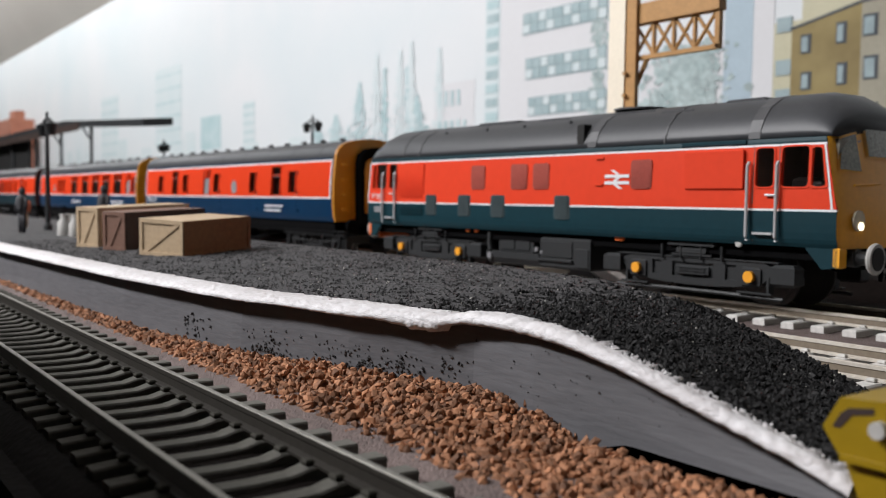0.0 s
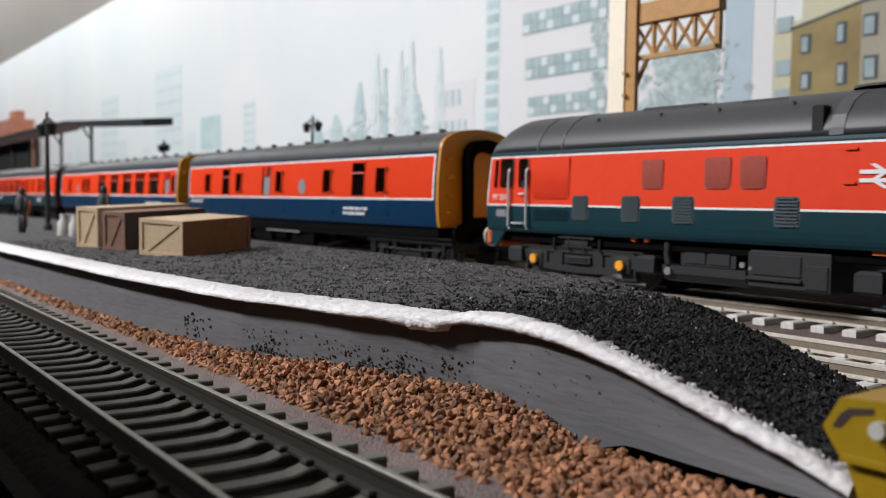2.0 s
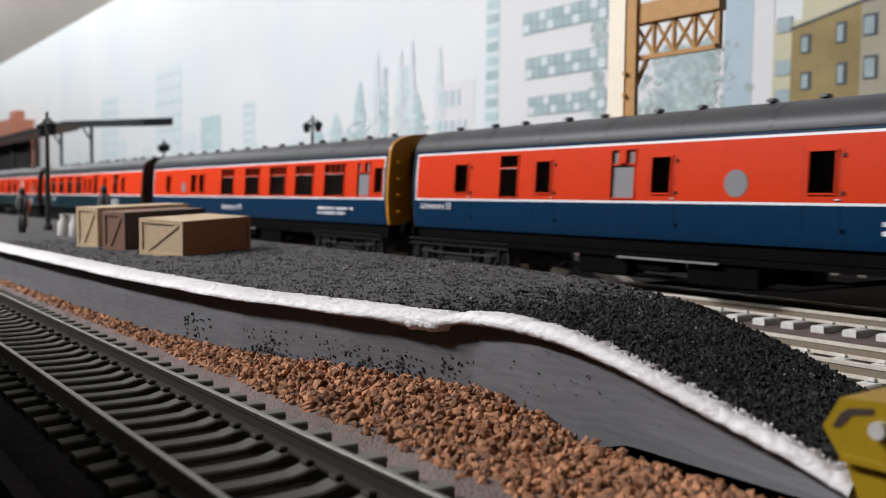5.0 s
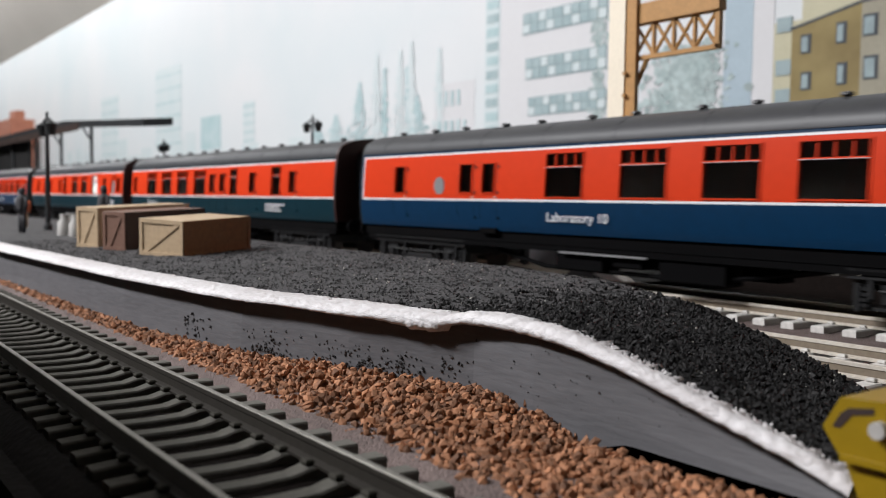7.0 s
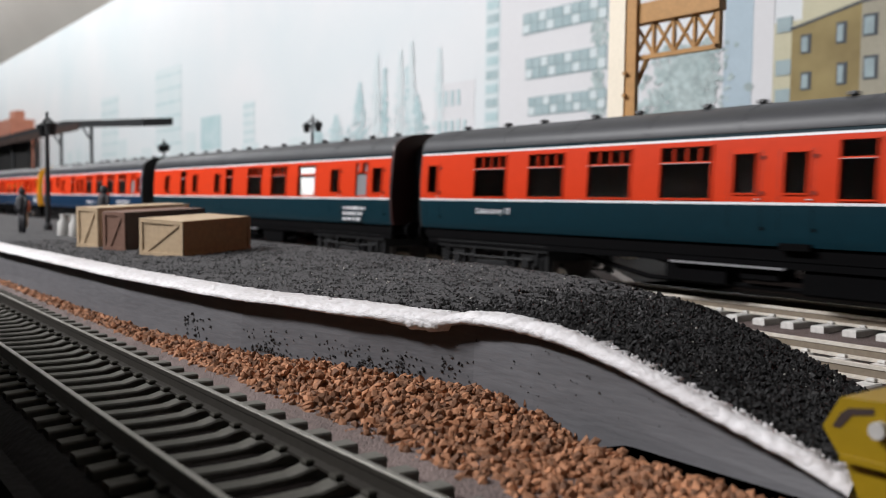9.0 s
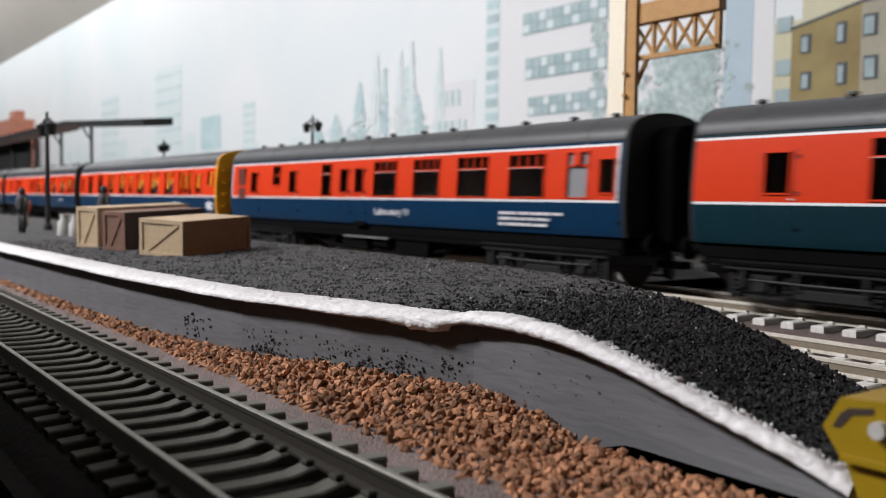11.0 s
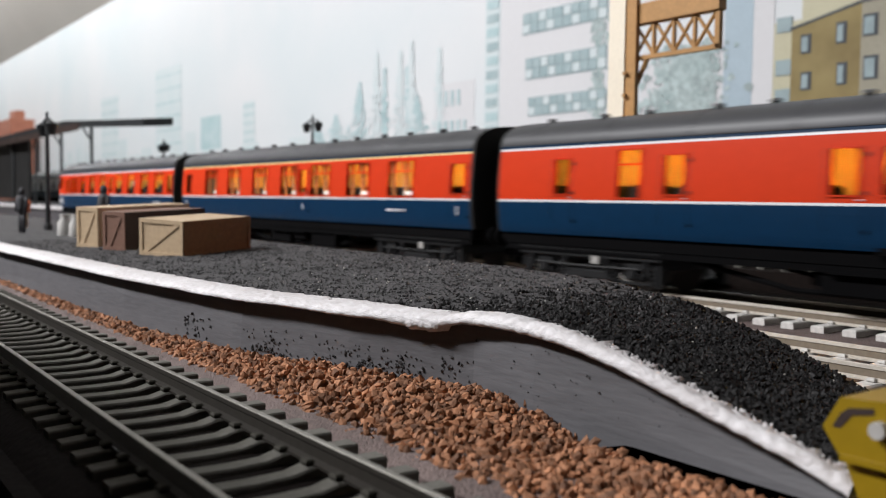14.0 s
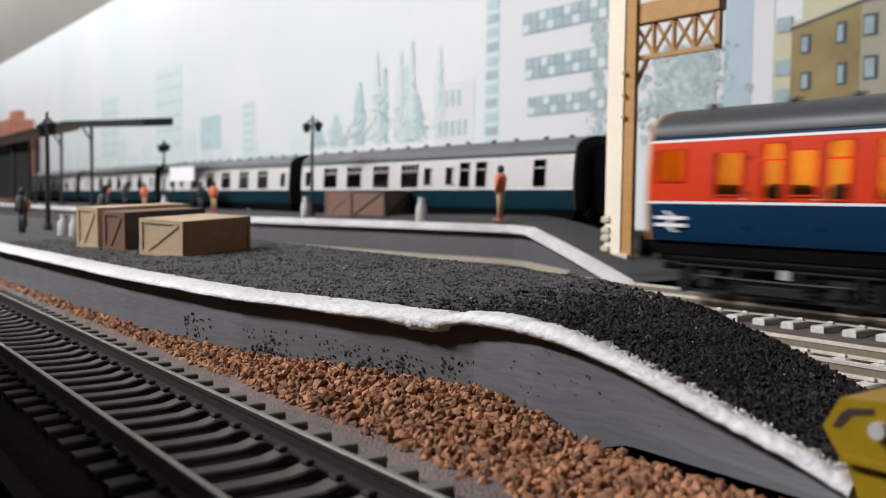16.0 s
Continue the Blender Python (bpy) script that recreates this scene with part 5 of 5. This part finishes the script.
words("lettering", "Laboratory 12", e, 2.6, -215.5, 21.6, -18.32, WHITE, 1.1)
f = rides(coach("test_coach", "red and dark teal test coach with two white-blinded windows", -917.3,
    [(5.4, 11.5, DROP), (15.6, 23.9, GREY), (36.7, 43.0, DROP), (56.5, 71.9, BRIGHT), (82.8, 97.8, BIG), (108.0, 123.0, BIG), (140.7, 149.0, TWO), (156.6, 163.0, DROP), (186.7, 193.0, DROP), (203.4, 211.0, TWO), (229.2, 235.5, DROP)],
    COACH_TEAL, False, END_RED, None, 255.0), -917.3)
bars(f, -33, -16.3, 15.5, 21.8, 3, WHITE, 7)
h = rides(coach("test_coach", "red and blue laboratory coach with large dark windows", -1195.4,
    WB + [(130.3, 136.2, DROP), (141.8, 147.5, DROP), (155.1, 162.6, TWO), (185.5, 191.5, DROP), (200.5, 207.7, HIGH), (224.4, 230.4, DROP)],
    BLUE, False, None, None, 254.0, True), -1195.4)
words("lettering", "Laboratory 11", h, 3.5, -110, 20.2, -18.32, WHITE, 1.12)
bars(h, -49.6, -21.8, 16.6, 21.6, 3, WHITE, 8)
for za, zb in ((24.2, 29.4), (30.4, 38.6)):
    part("vent_panel", Shape().box(-244.9, -237.0, -18.15, -17.4, za, zb, 0, .1), VENT, h, "dark brownish vent panel")
i = rides(coach("driving_trailer", "red and blue driving trailer with yellow end and glowing windows", -1470.1,
    [(2.2, 9.6, CAB), (19.3, 26.4, NARROW), (32.2, 36.3, TWO), (38.0, 44.7, NARROW), (46.8, 51.6, TWO), (59.3, 74.0, BIG), (84.6, 99.2, BIG), (110.0, 123.9, BIG), (132.9, 139.3, NARROW), (147.6, 159.5, BIG), (172.2, 183.9, BIG), (196.7, 207.4, BIG), (220.9, 232.0, BIG), (243.5, 248.5, NARROW)],
    BLUE, True, CAB_YELLOW, None, 253.5, vents=False), -1470.1)
arrows(i, -6.4, 20.3, 9.4, 5.2, WHITE)
bars(i, -61.1, -49.1, 20.0, 21.6, 1, WHITE, 9)
j = rides(coach("lit_coach", "red and blue coach with warm orange lit windows", -1740.0,
    [(1.6, 8.4, NARROW), (11.6, 21.4, BRIGHT), (29.2, 45.2, BIG), (55.4, 71.3, BIG), (81.9, 96.8, BIG), (107.4, 121.9, BIG), (129.0, 135.0, NARROW), (140.4, 146.6, NARROW), (184.7, 191.0, NARROW), (198.8, 206.5, TWO), (224.7, 230.4, NARROW)],
    BLUE, True, None, None, 255.0), -1740.0)
bars(j, -45.5, -33, 19.8, 21.4, 1, WHITE, 10)
k = rides(coach("lit_coach", "first-class coach with yellow line and lit curtained windows", -2009.6,
    [(2.8, 10.0, NARROW), (32.2, 48.5, CURT), (61.8, 78.0, CURT), (91.5, 107.5, CURT), (111.0, 118.0, NARROW), (120.3, 135.5, CURT), (149.1, 164.5, CURT), (178.7, 193.4, CURT), (207.3, 222.5, CURT), (242.7, 249.0, NARROW)],
    BLUE, True, None, None, 255.0, top_line=CREAM_LINE), -2009.6)
bars(k, -48.7, -36.5, 19.8, 21.4, 1, WHITE, 11)
for x in (-6.2, -113.8, -249):
    words("class_figure", "1", k, 4.2, x, 21.2, -18.32, WHITE, 1.3)
l = rides(coach("driving_trailer", "red and blue driving trailer with lit windows and white emblem", -2280.4,
    [(1.7, 9.0, NARROW), (15.7, 30.9, BIG), (41.6, 56.7, BIG), (67.5, 81.7, BIG), (92.3, 107.2, BIG), (114.8, 120.9, NARROW), (129.5, 143.0, BIG), (154.9, 169.0, BIG), (179.2, 193.0, BIG), (199.4, 204.4, TWO), (206.8, 213.0, NARROW), (215.0, 219.9, TWO), (225.3, 232.6, NARROW), (242.0, 250.6, CAB)],
    BLUE, True, None, YELLOW_END, 252.7), -2280.4)
arrows(l, -245.3, 20.3, 9.6, 5.2, WHITE)
bars(l, -31.8, -19.3, 20.0, 21.6, 1, WHITE, 12)

# ---- on the near platform ----
def crate(at, size, mtl, trim, label, rz=0, side=None, tilt=(0, 0)):
    w, dp, hh = size
    th = thing("crate", at, label, "crate", "crates on the platform", rz=rz)
    th.matrix_world = pose(*[q * MM for q in at], *tilt, rz)
    part("box", Shape().box(0, w, 0, dp, 0, hh, 0, .25), mtl, th)
    t = 1.1
    for x0, x1, z0, z1 in ((0, t, 0, hh), (w - t, w, 0, hh), (t, w - t, 0, t), (t, w - t, hh - t, hh)):
        part("batten", Shape().box(x0, x1, -.35, .1, z0, z1), trim, th)
    if side:
        part("side_board", Shape().box(w - .05, w + .15, .2, dp - .2, .2, hh - .2), side, th, "darker side board")
    front, trim = trim, side or trim
    for y0, y1, z0, z1 in ((0, t, 0, hh), (dp - t, dp, 0, hh), (t, dp - t, 0, t), (t, dp - t, hh - t, hh)):
        part("batten", Shape().box(w - .1, w + .35, y0, y1, z0, z1), trim, th)
    dg = Shape().add([(t, -.25, t), (t + 2, -.25, t), (w - t, -.25, hh - t), (w - t - 2, -.25, hh - t)], [(0, 1, 2, 3)])
    db = part("brace", dg, front, th)
    thicken(db, .4)
    dg = Shape().add([(w + .25, t, t), (w + .25, t + 2, t), (w + .25, dp - t, hh - t), (w + .25, dp - t - 2, hh - t)], [(0, 1, 2, 3)])
    db = part("brace", dg, trim, th)
    thicken(db, .4)
    return th


crate((-244.5, -99.9, 9.0), (15.9, 26, 9.9), WOOD_PALE, WOOD_PALE, "pale wooden packing crate with diagonal braces and darker brown side", 25, WOOD_SIDE, (2.5, 2.2))
crate((-272.5, -101.6, 8.9), (9.2, 32, 11.3), WOOD_BROWN, WOOD_BROWN, "brown wooden crate with a very dark side beside a paler one", 25, WOOD_DARK, (2.2, 1.5))
crate((-292, -104.0, 8.8), (9.5, 38, 12.4), WOOD_PALE, WOOD_PALE, "large pale wooden crate at the back of the stack", 25, None, (2.2, 1.5))


def churn(at, hh=9.0, rad=2.6):
    th = thing("milk_churn", at, "small dull grey milk churn on the platform", "churn", "churns on the platforms")
    part("can", Shape().tube([(0, 0, 0), (0, 0, .6), (0, 0, hh * .62), (0, 0, hh * .8), (0, 0, hh * .9)], [rad, rad * 1.05, rad, rad * .6, rad * .62], 14), CHURN, th, smooth=True)
    part("lid", Shape().tube([(0, 0, hh * .9), (0, 0, hh)], [rad * .72, rad * .68], 14), CHURN, th)
    return th


first = churn((-364, -90.3, 8.4))
for q in ((-353, -88.9), (-377, -80), (-372, -86), (-360, -84)):
    copy_thing(first, pose(q[0] * MM, q[1] * MM, .0084))


def lamp_post(at, hh, label):
    th = thing("lamp_post", at, label, "lamp post", "platform lamps")
    part("post", Shape().tube([(0, 0, 0), (0, 0, 4), (0, 0, 4.5), (0, 0, hh - 4), (0, 0, hh)], [2.0, 1.7, 1.1, .75, .5], 10), IRON, th)
    part("arm", Shape().tube([(-7, 0, hh - 6), (-5, 0, hh - 3.4), (0, 0, hh - 2.6), (5, 0, hh - 3.4), (7, 0, hh - 6)], .55, 8), IRON, th)
    for s in (-7, 7):
        part("lantern", Shape().tube([(s, 0, hh - 10), (s, 0, hh - 6.2), (s, 0, hh - 5.4), (s, 0, hh - 4)], [1.5, 2.6, 2.8, .6], 10), IRON, th, "dark glass lantern")
    return th


lamp_post((-410.6, -85.8, 8.0), 52, "black twin-lantern lamp post on the near platform")


def figurine(at, hh, mtl, label, rz=0):
    """A plain moulded figure, one mesh."""
    k = hh / 22.6
    sh = Shape()
    sh.tube([(0, 0, 0), (0, 0, .5)], [3.2, 3.2], 14)
    for s in (-1.1, 1.1):
        sh.tube([(s, 0, .5), (s, 0, 6), (s * .9, 0, 11.5)], [.8, 1.0, 1.35], 8, 1)
    sh.tube([(0, 0, 10.8), (0, 0, 13), (0, 0, 17), (0, 0, 18.8), (0, 0, 19.2)], [2.2, 2.1, 2.7, 1.9, .8], 10)
    sh.tube([(0, 0, 19), (0, 0, 20), (0, 0, 21.6), (0, 0, 22.6)], [.7, 1.4, 1.5, .6], 10, 2)
    for s in (-1, 1):
        sh.tube([(s * 2.6, 0, 18.2), (s * 3.1, -.4, 14.5), (s * 2.8, -1.2, 11.4)], [.8, .75, .6], 8)
    sh.v = [(x * k, y * k, z * k) for x, y, z in sh.v]
    return single("figurine", sh, [mtl, FIG_TAN if mtl is FIG_ORANGE else FIG_DARK, FIG_DARK], label, "figurine", "model figures", at=at, rz=rz, smooth=True)


figurine((-401, -98.0, 8.0), 19.5, FIG_DARK, "small dark painted model figurine on the near platform", 30)
figurine((-446, -88.0, 8.2), 17, FIG_ORANGE, "small orange painted model figurine on the near platform", 70)
figurine((-352, -79, 8.6), 20, FIG_DARK, "small grey model figurine behind the crates", 20)


def machine():
    """A yellow machine part standing at the foot of the ramp, seen only by its top corner."""
    th = thing("yellow_machine", (-36.3, -108, -4.6), "bright yellow model machine with chamfered hood at the ramp's foot", "machine")
    hood = [(-4.8, 10.8), (-3.3, 13.5), (12, 14.5), (12, 6.6), (-3.3, 8.7)]
    part("hood", Shape().loft([[(x, y, z) for x, z in hood] for y in (0, 9)]), YELLOW, th)
    part("chassis", Shape().loft([[(x, y, z) for x, z in ((-3.0, 8.2), (12, 6.4), (12, 0), (-.4, 0), (-1.6, 5.0))] for y in (.5, 8.5)]), YELLOW, th)
    # flat patch: the recess's shade is only its dark colour
    part("slot", Shape().add([(x, -.06, z) for x, z in ((-3.9, 10.95), (-3.25, 12.15), (-2.5, 12.75), (-.4, 13.1), (-.4, 12.55), (-2.2, 12.2), (-3.2, 10.95))], [(0, 1, 2, 3, 4, 5, 6)]), WOOD_DARK, th, "flat dark patch drawn for a recessed slot")
    part("lamp", Shape().disc((.2, -.4, 11.5), (0, 1, 0), .7, .8, 16), CHURN, th, "round pale lamp")
    part("ledge", Shape().box(-3.0, 12, -.4, 0, 8.3, 8.8), YELLOW, th)
    return th


machine()

# ---- the station beyond the line ----
def far_platform():
    th = thing("platform", (0, 0, 0), "raised dark grey far platform with thick white edge and ramped end", "platform", kind="structure")
    line = [(-1500, 44, 13.0), (-520, 46, 13.0), (-496, 47, 13.0), (-368, 65, 13.8), (-300, 79, 13.9), (-287, 78, 13.4), (-240, 58, 6.5), (-207, 46, .2), (-200, 44, -1.5)]
    back = [(-1500, 100, 15.5), (-520, 100, 15.5), (-496, 100, 15.5), (-368, 100, 17.6), (-300, 100, 18.4), (-287, 100, 17.4), (-240, 100, 9.5), (-207, 96, 2), (-200, 94, -1.5)]
    top = Shape()
    n = len(line)
    top.add([p for p in line] + [p for p in back] + [(x, y, -6.2) for x, y, z in line] + [(x, y, -6.2) for x, y, z in back],
            [(i, i + 1, n + i + 1, n + i) for i in range(n - 1)] + [(n + i, n + i + 1, 3 * n + i + 1, 3 * n + i) for i in range(n - 1)])
    part("surface", top, PLAT_FAR, th)
    wall = Shape().add([(x, y + 3.0, z - .5) for x, y, z in line] + [(x, y + 3.0, -6.2) for x, y, z in line], [(i, n + i, n + i + 1, i + 1) for i in range(n - 1)])
    part("retaining_wall", wall, WALL_FAR, th)
    edge = Shape()
    for (xa, ya, za), (xb, yb, zb) in zip(line, line[1:]):
        d = Vector((xb - xa, yb - ya, 0)).normalized()
        o = Vector((-d.y, d.x, 0))
        for m in (1,):
            ring = lambda x, y, z: [(x - o.x * .3, y - o.y * .3, z - 3.0), (x - o.x * .4, y - o.y * .4, z + .35), (x + o.x * 3.6, y + o.y * 3.6, z + .5), (x + o.x * 3.6, y + o.y * 3.6, z - .8)]
            edge.loft([ring(xa, ya, za), ring(xb, yb, zb)])
    part("white_edge", edge, EDGE_WHITE, th, "thick white painted edge")
    tro = Shape()
    for (xa, ya, za), (xb, yb, zb) in list(zip(line, line[1:]))[:6]:
        tro.add([(xa, ya - 3, -3.0), (xb, yb - 3, -3.0), (xb, yb + .4, -.8), (xa, ya + .4, -.8)], [(0, 1, 2, 3)])
    part("cable_trough", tro, CONDUIT, th, "yellowish cable trough")
    return th


far_platform()
single("far_track_bed", Shape().box(-2600, 900, 100.5, 170, -6.2, 1.5), BOARD, "raised dark bed of the far line", "track bed", kind="structure")
ft = track("track", "far line with dull rails behind the platform", 121, -2600, 900, 2000, 2001, RAIL_DULL, SLEEPER, 9.5)
ft.location.z = .0055
single("far_ground", Shape().box(-3300, 3000, 170, 300, -6.1, 6), BOARD, "plain dark ground in front of the backscene", "ground", kind="structure")

FARW = [(17.8, 26.0, TWO), (60.6, 68.8, TWO), (74.2, 82.0, TWO), (88.4, 94.0, DROP), (107.5, 113.5, DROP), (119.5, 136.0, BIG), (149.0, 165.6, BIG), (179.5, 196.0, BIG), (208.5, 225.0, BIG), (243.0, 249.5, DROP)]
for n_, front in enumerate((-284.9, -559.5, -834.0, -1108.5)):
    fc = coach("parked_coach", "parked pale grey and dark blue coach beside the far platform", front, FARW if n_ == 0 else [(6.0, 12, DROP), (33, 49.5, BIG), (66, 82, BIG), (99, 116, BIG), (132, 148, BIG), (164, 180, BIG), (200, 206, DROP), (225, 231, DROP)],
               COACH_TEAL, False, None, None, 256.0, side=COACH_GREY, roof=COACH_ROOF_LIGHT, group="parked coaches", top_line=COACH_GREY)
    fc.matrix_world = pose(front * MM, .121, .0055)

lamp_post((-473.4, 75, 14.3), 59.5, "black twin-lantern lamp post on the far platform")
lamp_post((-727, 75, 14.0), 57, "black lamp post on the far platform beside a sign")
crate((-452, 72, 14.8), (20, 24, 14.5), WOOD_BROWN, WOOD_BROWN, "brown wooden crate on the far platform", 25)
crate((-420, 70, 15.0), (22, 28, 14.5), WOOD_BROWN, WOOD_DARK, "brown wooden crate with dark edges on the far platform", 25)
for q in ((-355, 71, 14.3), (-468, 68, 14.0), (-700, 66, 13.6)):
    copy_thing(first, pose(q[0] * MM, q[1] * MM, q[2] * MM) @ Matrix.Diagonal((1.05, 1.05, 1.3, 1)))
figurine((-307, 80, 16.2), 24.5, FIG_ORANGE, "orange painted model figurine on the far platform", -60)
for q, hh, m in (((-640, 72, 14), 22, FIG_DARK), ((-610, 70, 14), 22, FIG_ORANGE), ((-760, 70, 13.8), 22, FIG_ORANGE), ((-800, 66, 13.8), 22, FIG_DARK), ((-870, 70, 13.8), 22, FIG_ORANGE)):
    figurine(q, hh, m, "small painted model figurine waiting on the far platform", 40)


def sign():
    th = thing("platform_sign", (-686, 75, 13.8), "blank white sign board on two legs on the far platform", "sign", rz=0)
    part("board", Shape().box(-26, 26, -.5, .5, 23, 34, 0, .2), WHITE, th)
    for x in (-20, 20):
        part("leg", Shape().tube([(x, .3, 0), (x, .3, 24)], .8, 8), IRON, th)


sign()


def canopy():
    th = thing("platform_canopy", (-728, 57, 13.2), "dark platform canopy on posts with brown underside", "canopy")
    rows = [[(x, -9, z - 1), (x, -9, z + 5), (x, 14, z + 7), (x, 14, z + 1)] for x, z in ((-900, 79), (-206, 79), (-120, 74), (33, 66))]
    part("roof", Shape().loft(rows), IRON, th)
    part("fascia", Shape().box(-900, -150, -9.6, -9.0, 72, 79), WOOD_DARK, th, "dark brown fascia board")
    for x in (-700, -500, -380, -262, -150):
        part("post", Shape().tube([(x, 2, 0), (x, 2, 3), (x, 2, 4), (x, 2, 78)], [2.6, 2.4, 1.5, 1.5], 10), IRON, th)
        part("bracket", Shape().tube([(x, -7, 76), (x, -3, 70), (x, 2, 62)], .9, 6), IRON, th)
    part("dark_panel", Shape().box(-900, -425, 4, 8, 6, 77, 0, .5), DARK, th, "dark panel under the canopy")
    return th


canopy()


def gantry():
    th = thing("column_and_girder", (-230, 72, -6), "cream station column with brown side and lattice girder", "column")
    part("column", Shape().box(-6.2, 1.6, 0, 3.2, 8, 180, 0, .3), CREAM, th, "cream painted column face")
    part("column_side", Shape().box(1.6, 6.4, .6, 2.6, 8, 180), BROWN, th, "orange-brown column side")
    for za, zb, g in ((0, 9, 2.4), (9, 12, 1.2)):
        part("plinth", Shape().box(-6.2 - g, 6 + g * .4, -g, 4 + g, za, zb, 0, .6), STONE, th, "worn pale stone plinth")
    for z in (12, 16, 19, 23):
        part("plinth_stone", Shape().box(-7.2, -3.4, -.9, 2, z, z + 2.6, 0, .5), STONE, th)
    for z in (62, 70, 78):
        part("bolt", Shape().disc((2.4, -.4, z), (0, 1, 0), .8, 1.0, 8), BROWN, th)
    g = part("girder", Shape().box(3, 41, 2, 6, 95.5, 103, 0, .3), BROWN, th, "orange-brown top chord")
    part("lower_chord", Shape().box(3, 40.5, 3, 5, 82.8, 84.4), BROWN, g)
    part("end_upright", Shape().box(39, 40.6, 3, 5, 83, 96), BROWN, g)
    for k in range(4):
        x0, x1 = 3 + 9 * k, 12 + 9 * k
        part("diagonal", Shape().tube([(x0, 4, 84), (x1, 4, 96)], .65, 6), BROWN, g)
        part("diagonal", Shape().tube([(x0, 4.3, 96), (x1, 4.3, 84)], .65, 6), BROWN, g)
        part("upright", Shape().box(x1 - .5, x1 + .5, 3.3, 4.7, 84, 96), BROWN, g)
    part("knee_brace", Shape().tube([(3, 4, 72), (9, 4, 83)], .9, 6), BROWN, g)
    return th


gantry()
hs = thing("brick_house", (-2170, 236, 6), "far red brick house end by the backscene", "house")
part("wall", Shape().box(-300, 0, 0, 50, 0, 186, 0, .5), BRICK, hs)
part("chimney", Shape().box(-60, 0, 10, 30, 186, 204, 0, .5), BRICK, hs)

# ---- movement ----
def place_at(t):
    for (ta, a), (tb, b) in zip(TRAIN, TRAIN[1:]):
        if t <= tb:
            return a + (b - a) * (t - ta) / (tb - ta)
    return TRAIN[-1][1]


def turning():
    """The wheels' rows: less than a quarter turn from row to row."""
    rows, t, s = [], 0.0, place_at(0)
    rows.append((0.0, s))
    for f in range(1, 481):
        s2 = place_at(f / FPS)
        if s2 - s > 7.0 or f == 480:
            rows.append((f / FPS, s2))
            s = s2
    return rows


def motions():
    for th, off in STOCK:
        walk(th, [(t, pose((s + off) * MM, .018, 0)) for t, s in TRAIN])
    rows = turning()
    for ob, x, r in WHEELS:
        if ob.parent.parent in [q for q, o in STOCK]:
            walk(ob, [(t, pose(x * MM, 0, (r + LIFT) * MM, 0, math.degrees((s - rows[0][1]) / r) % 360, 0)) for t, s in rows])


motions()
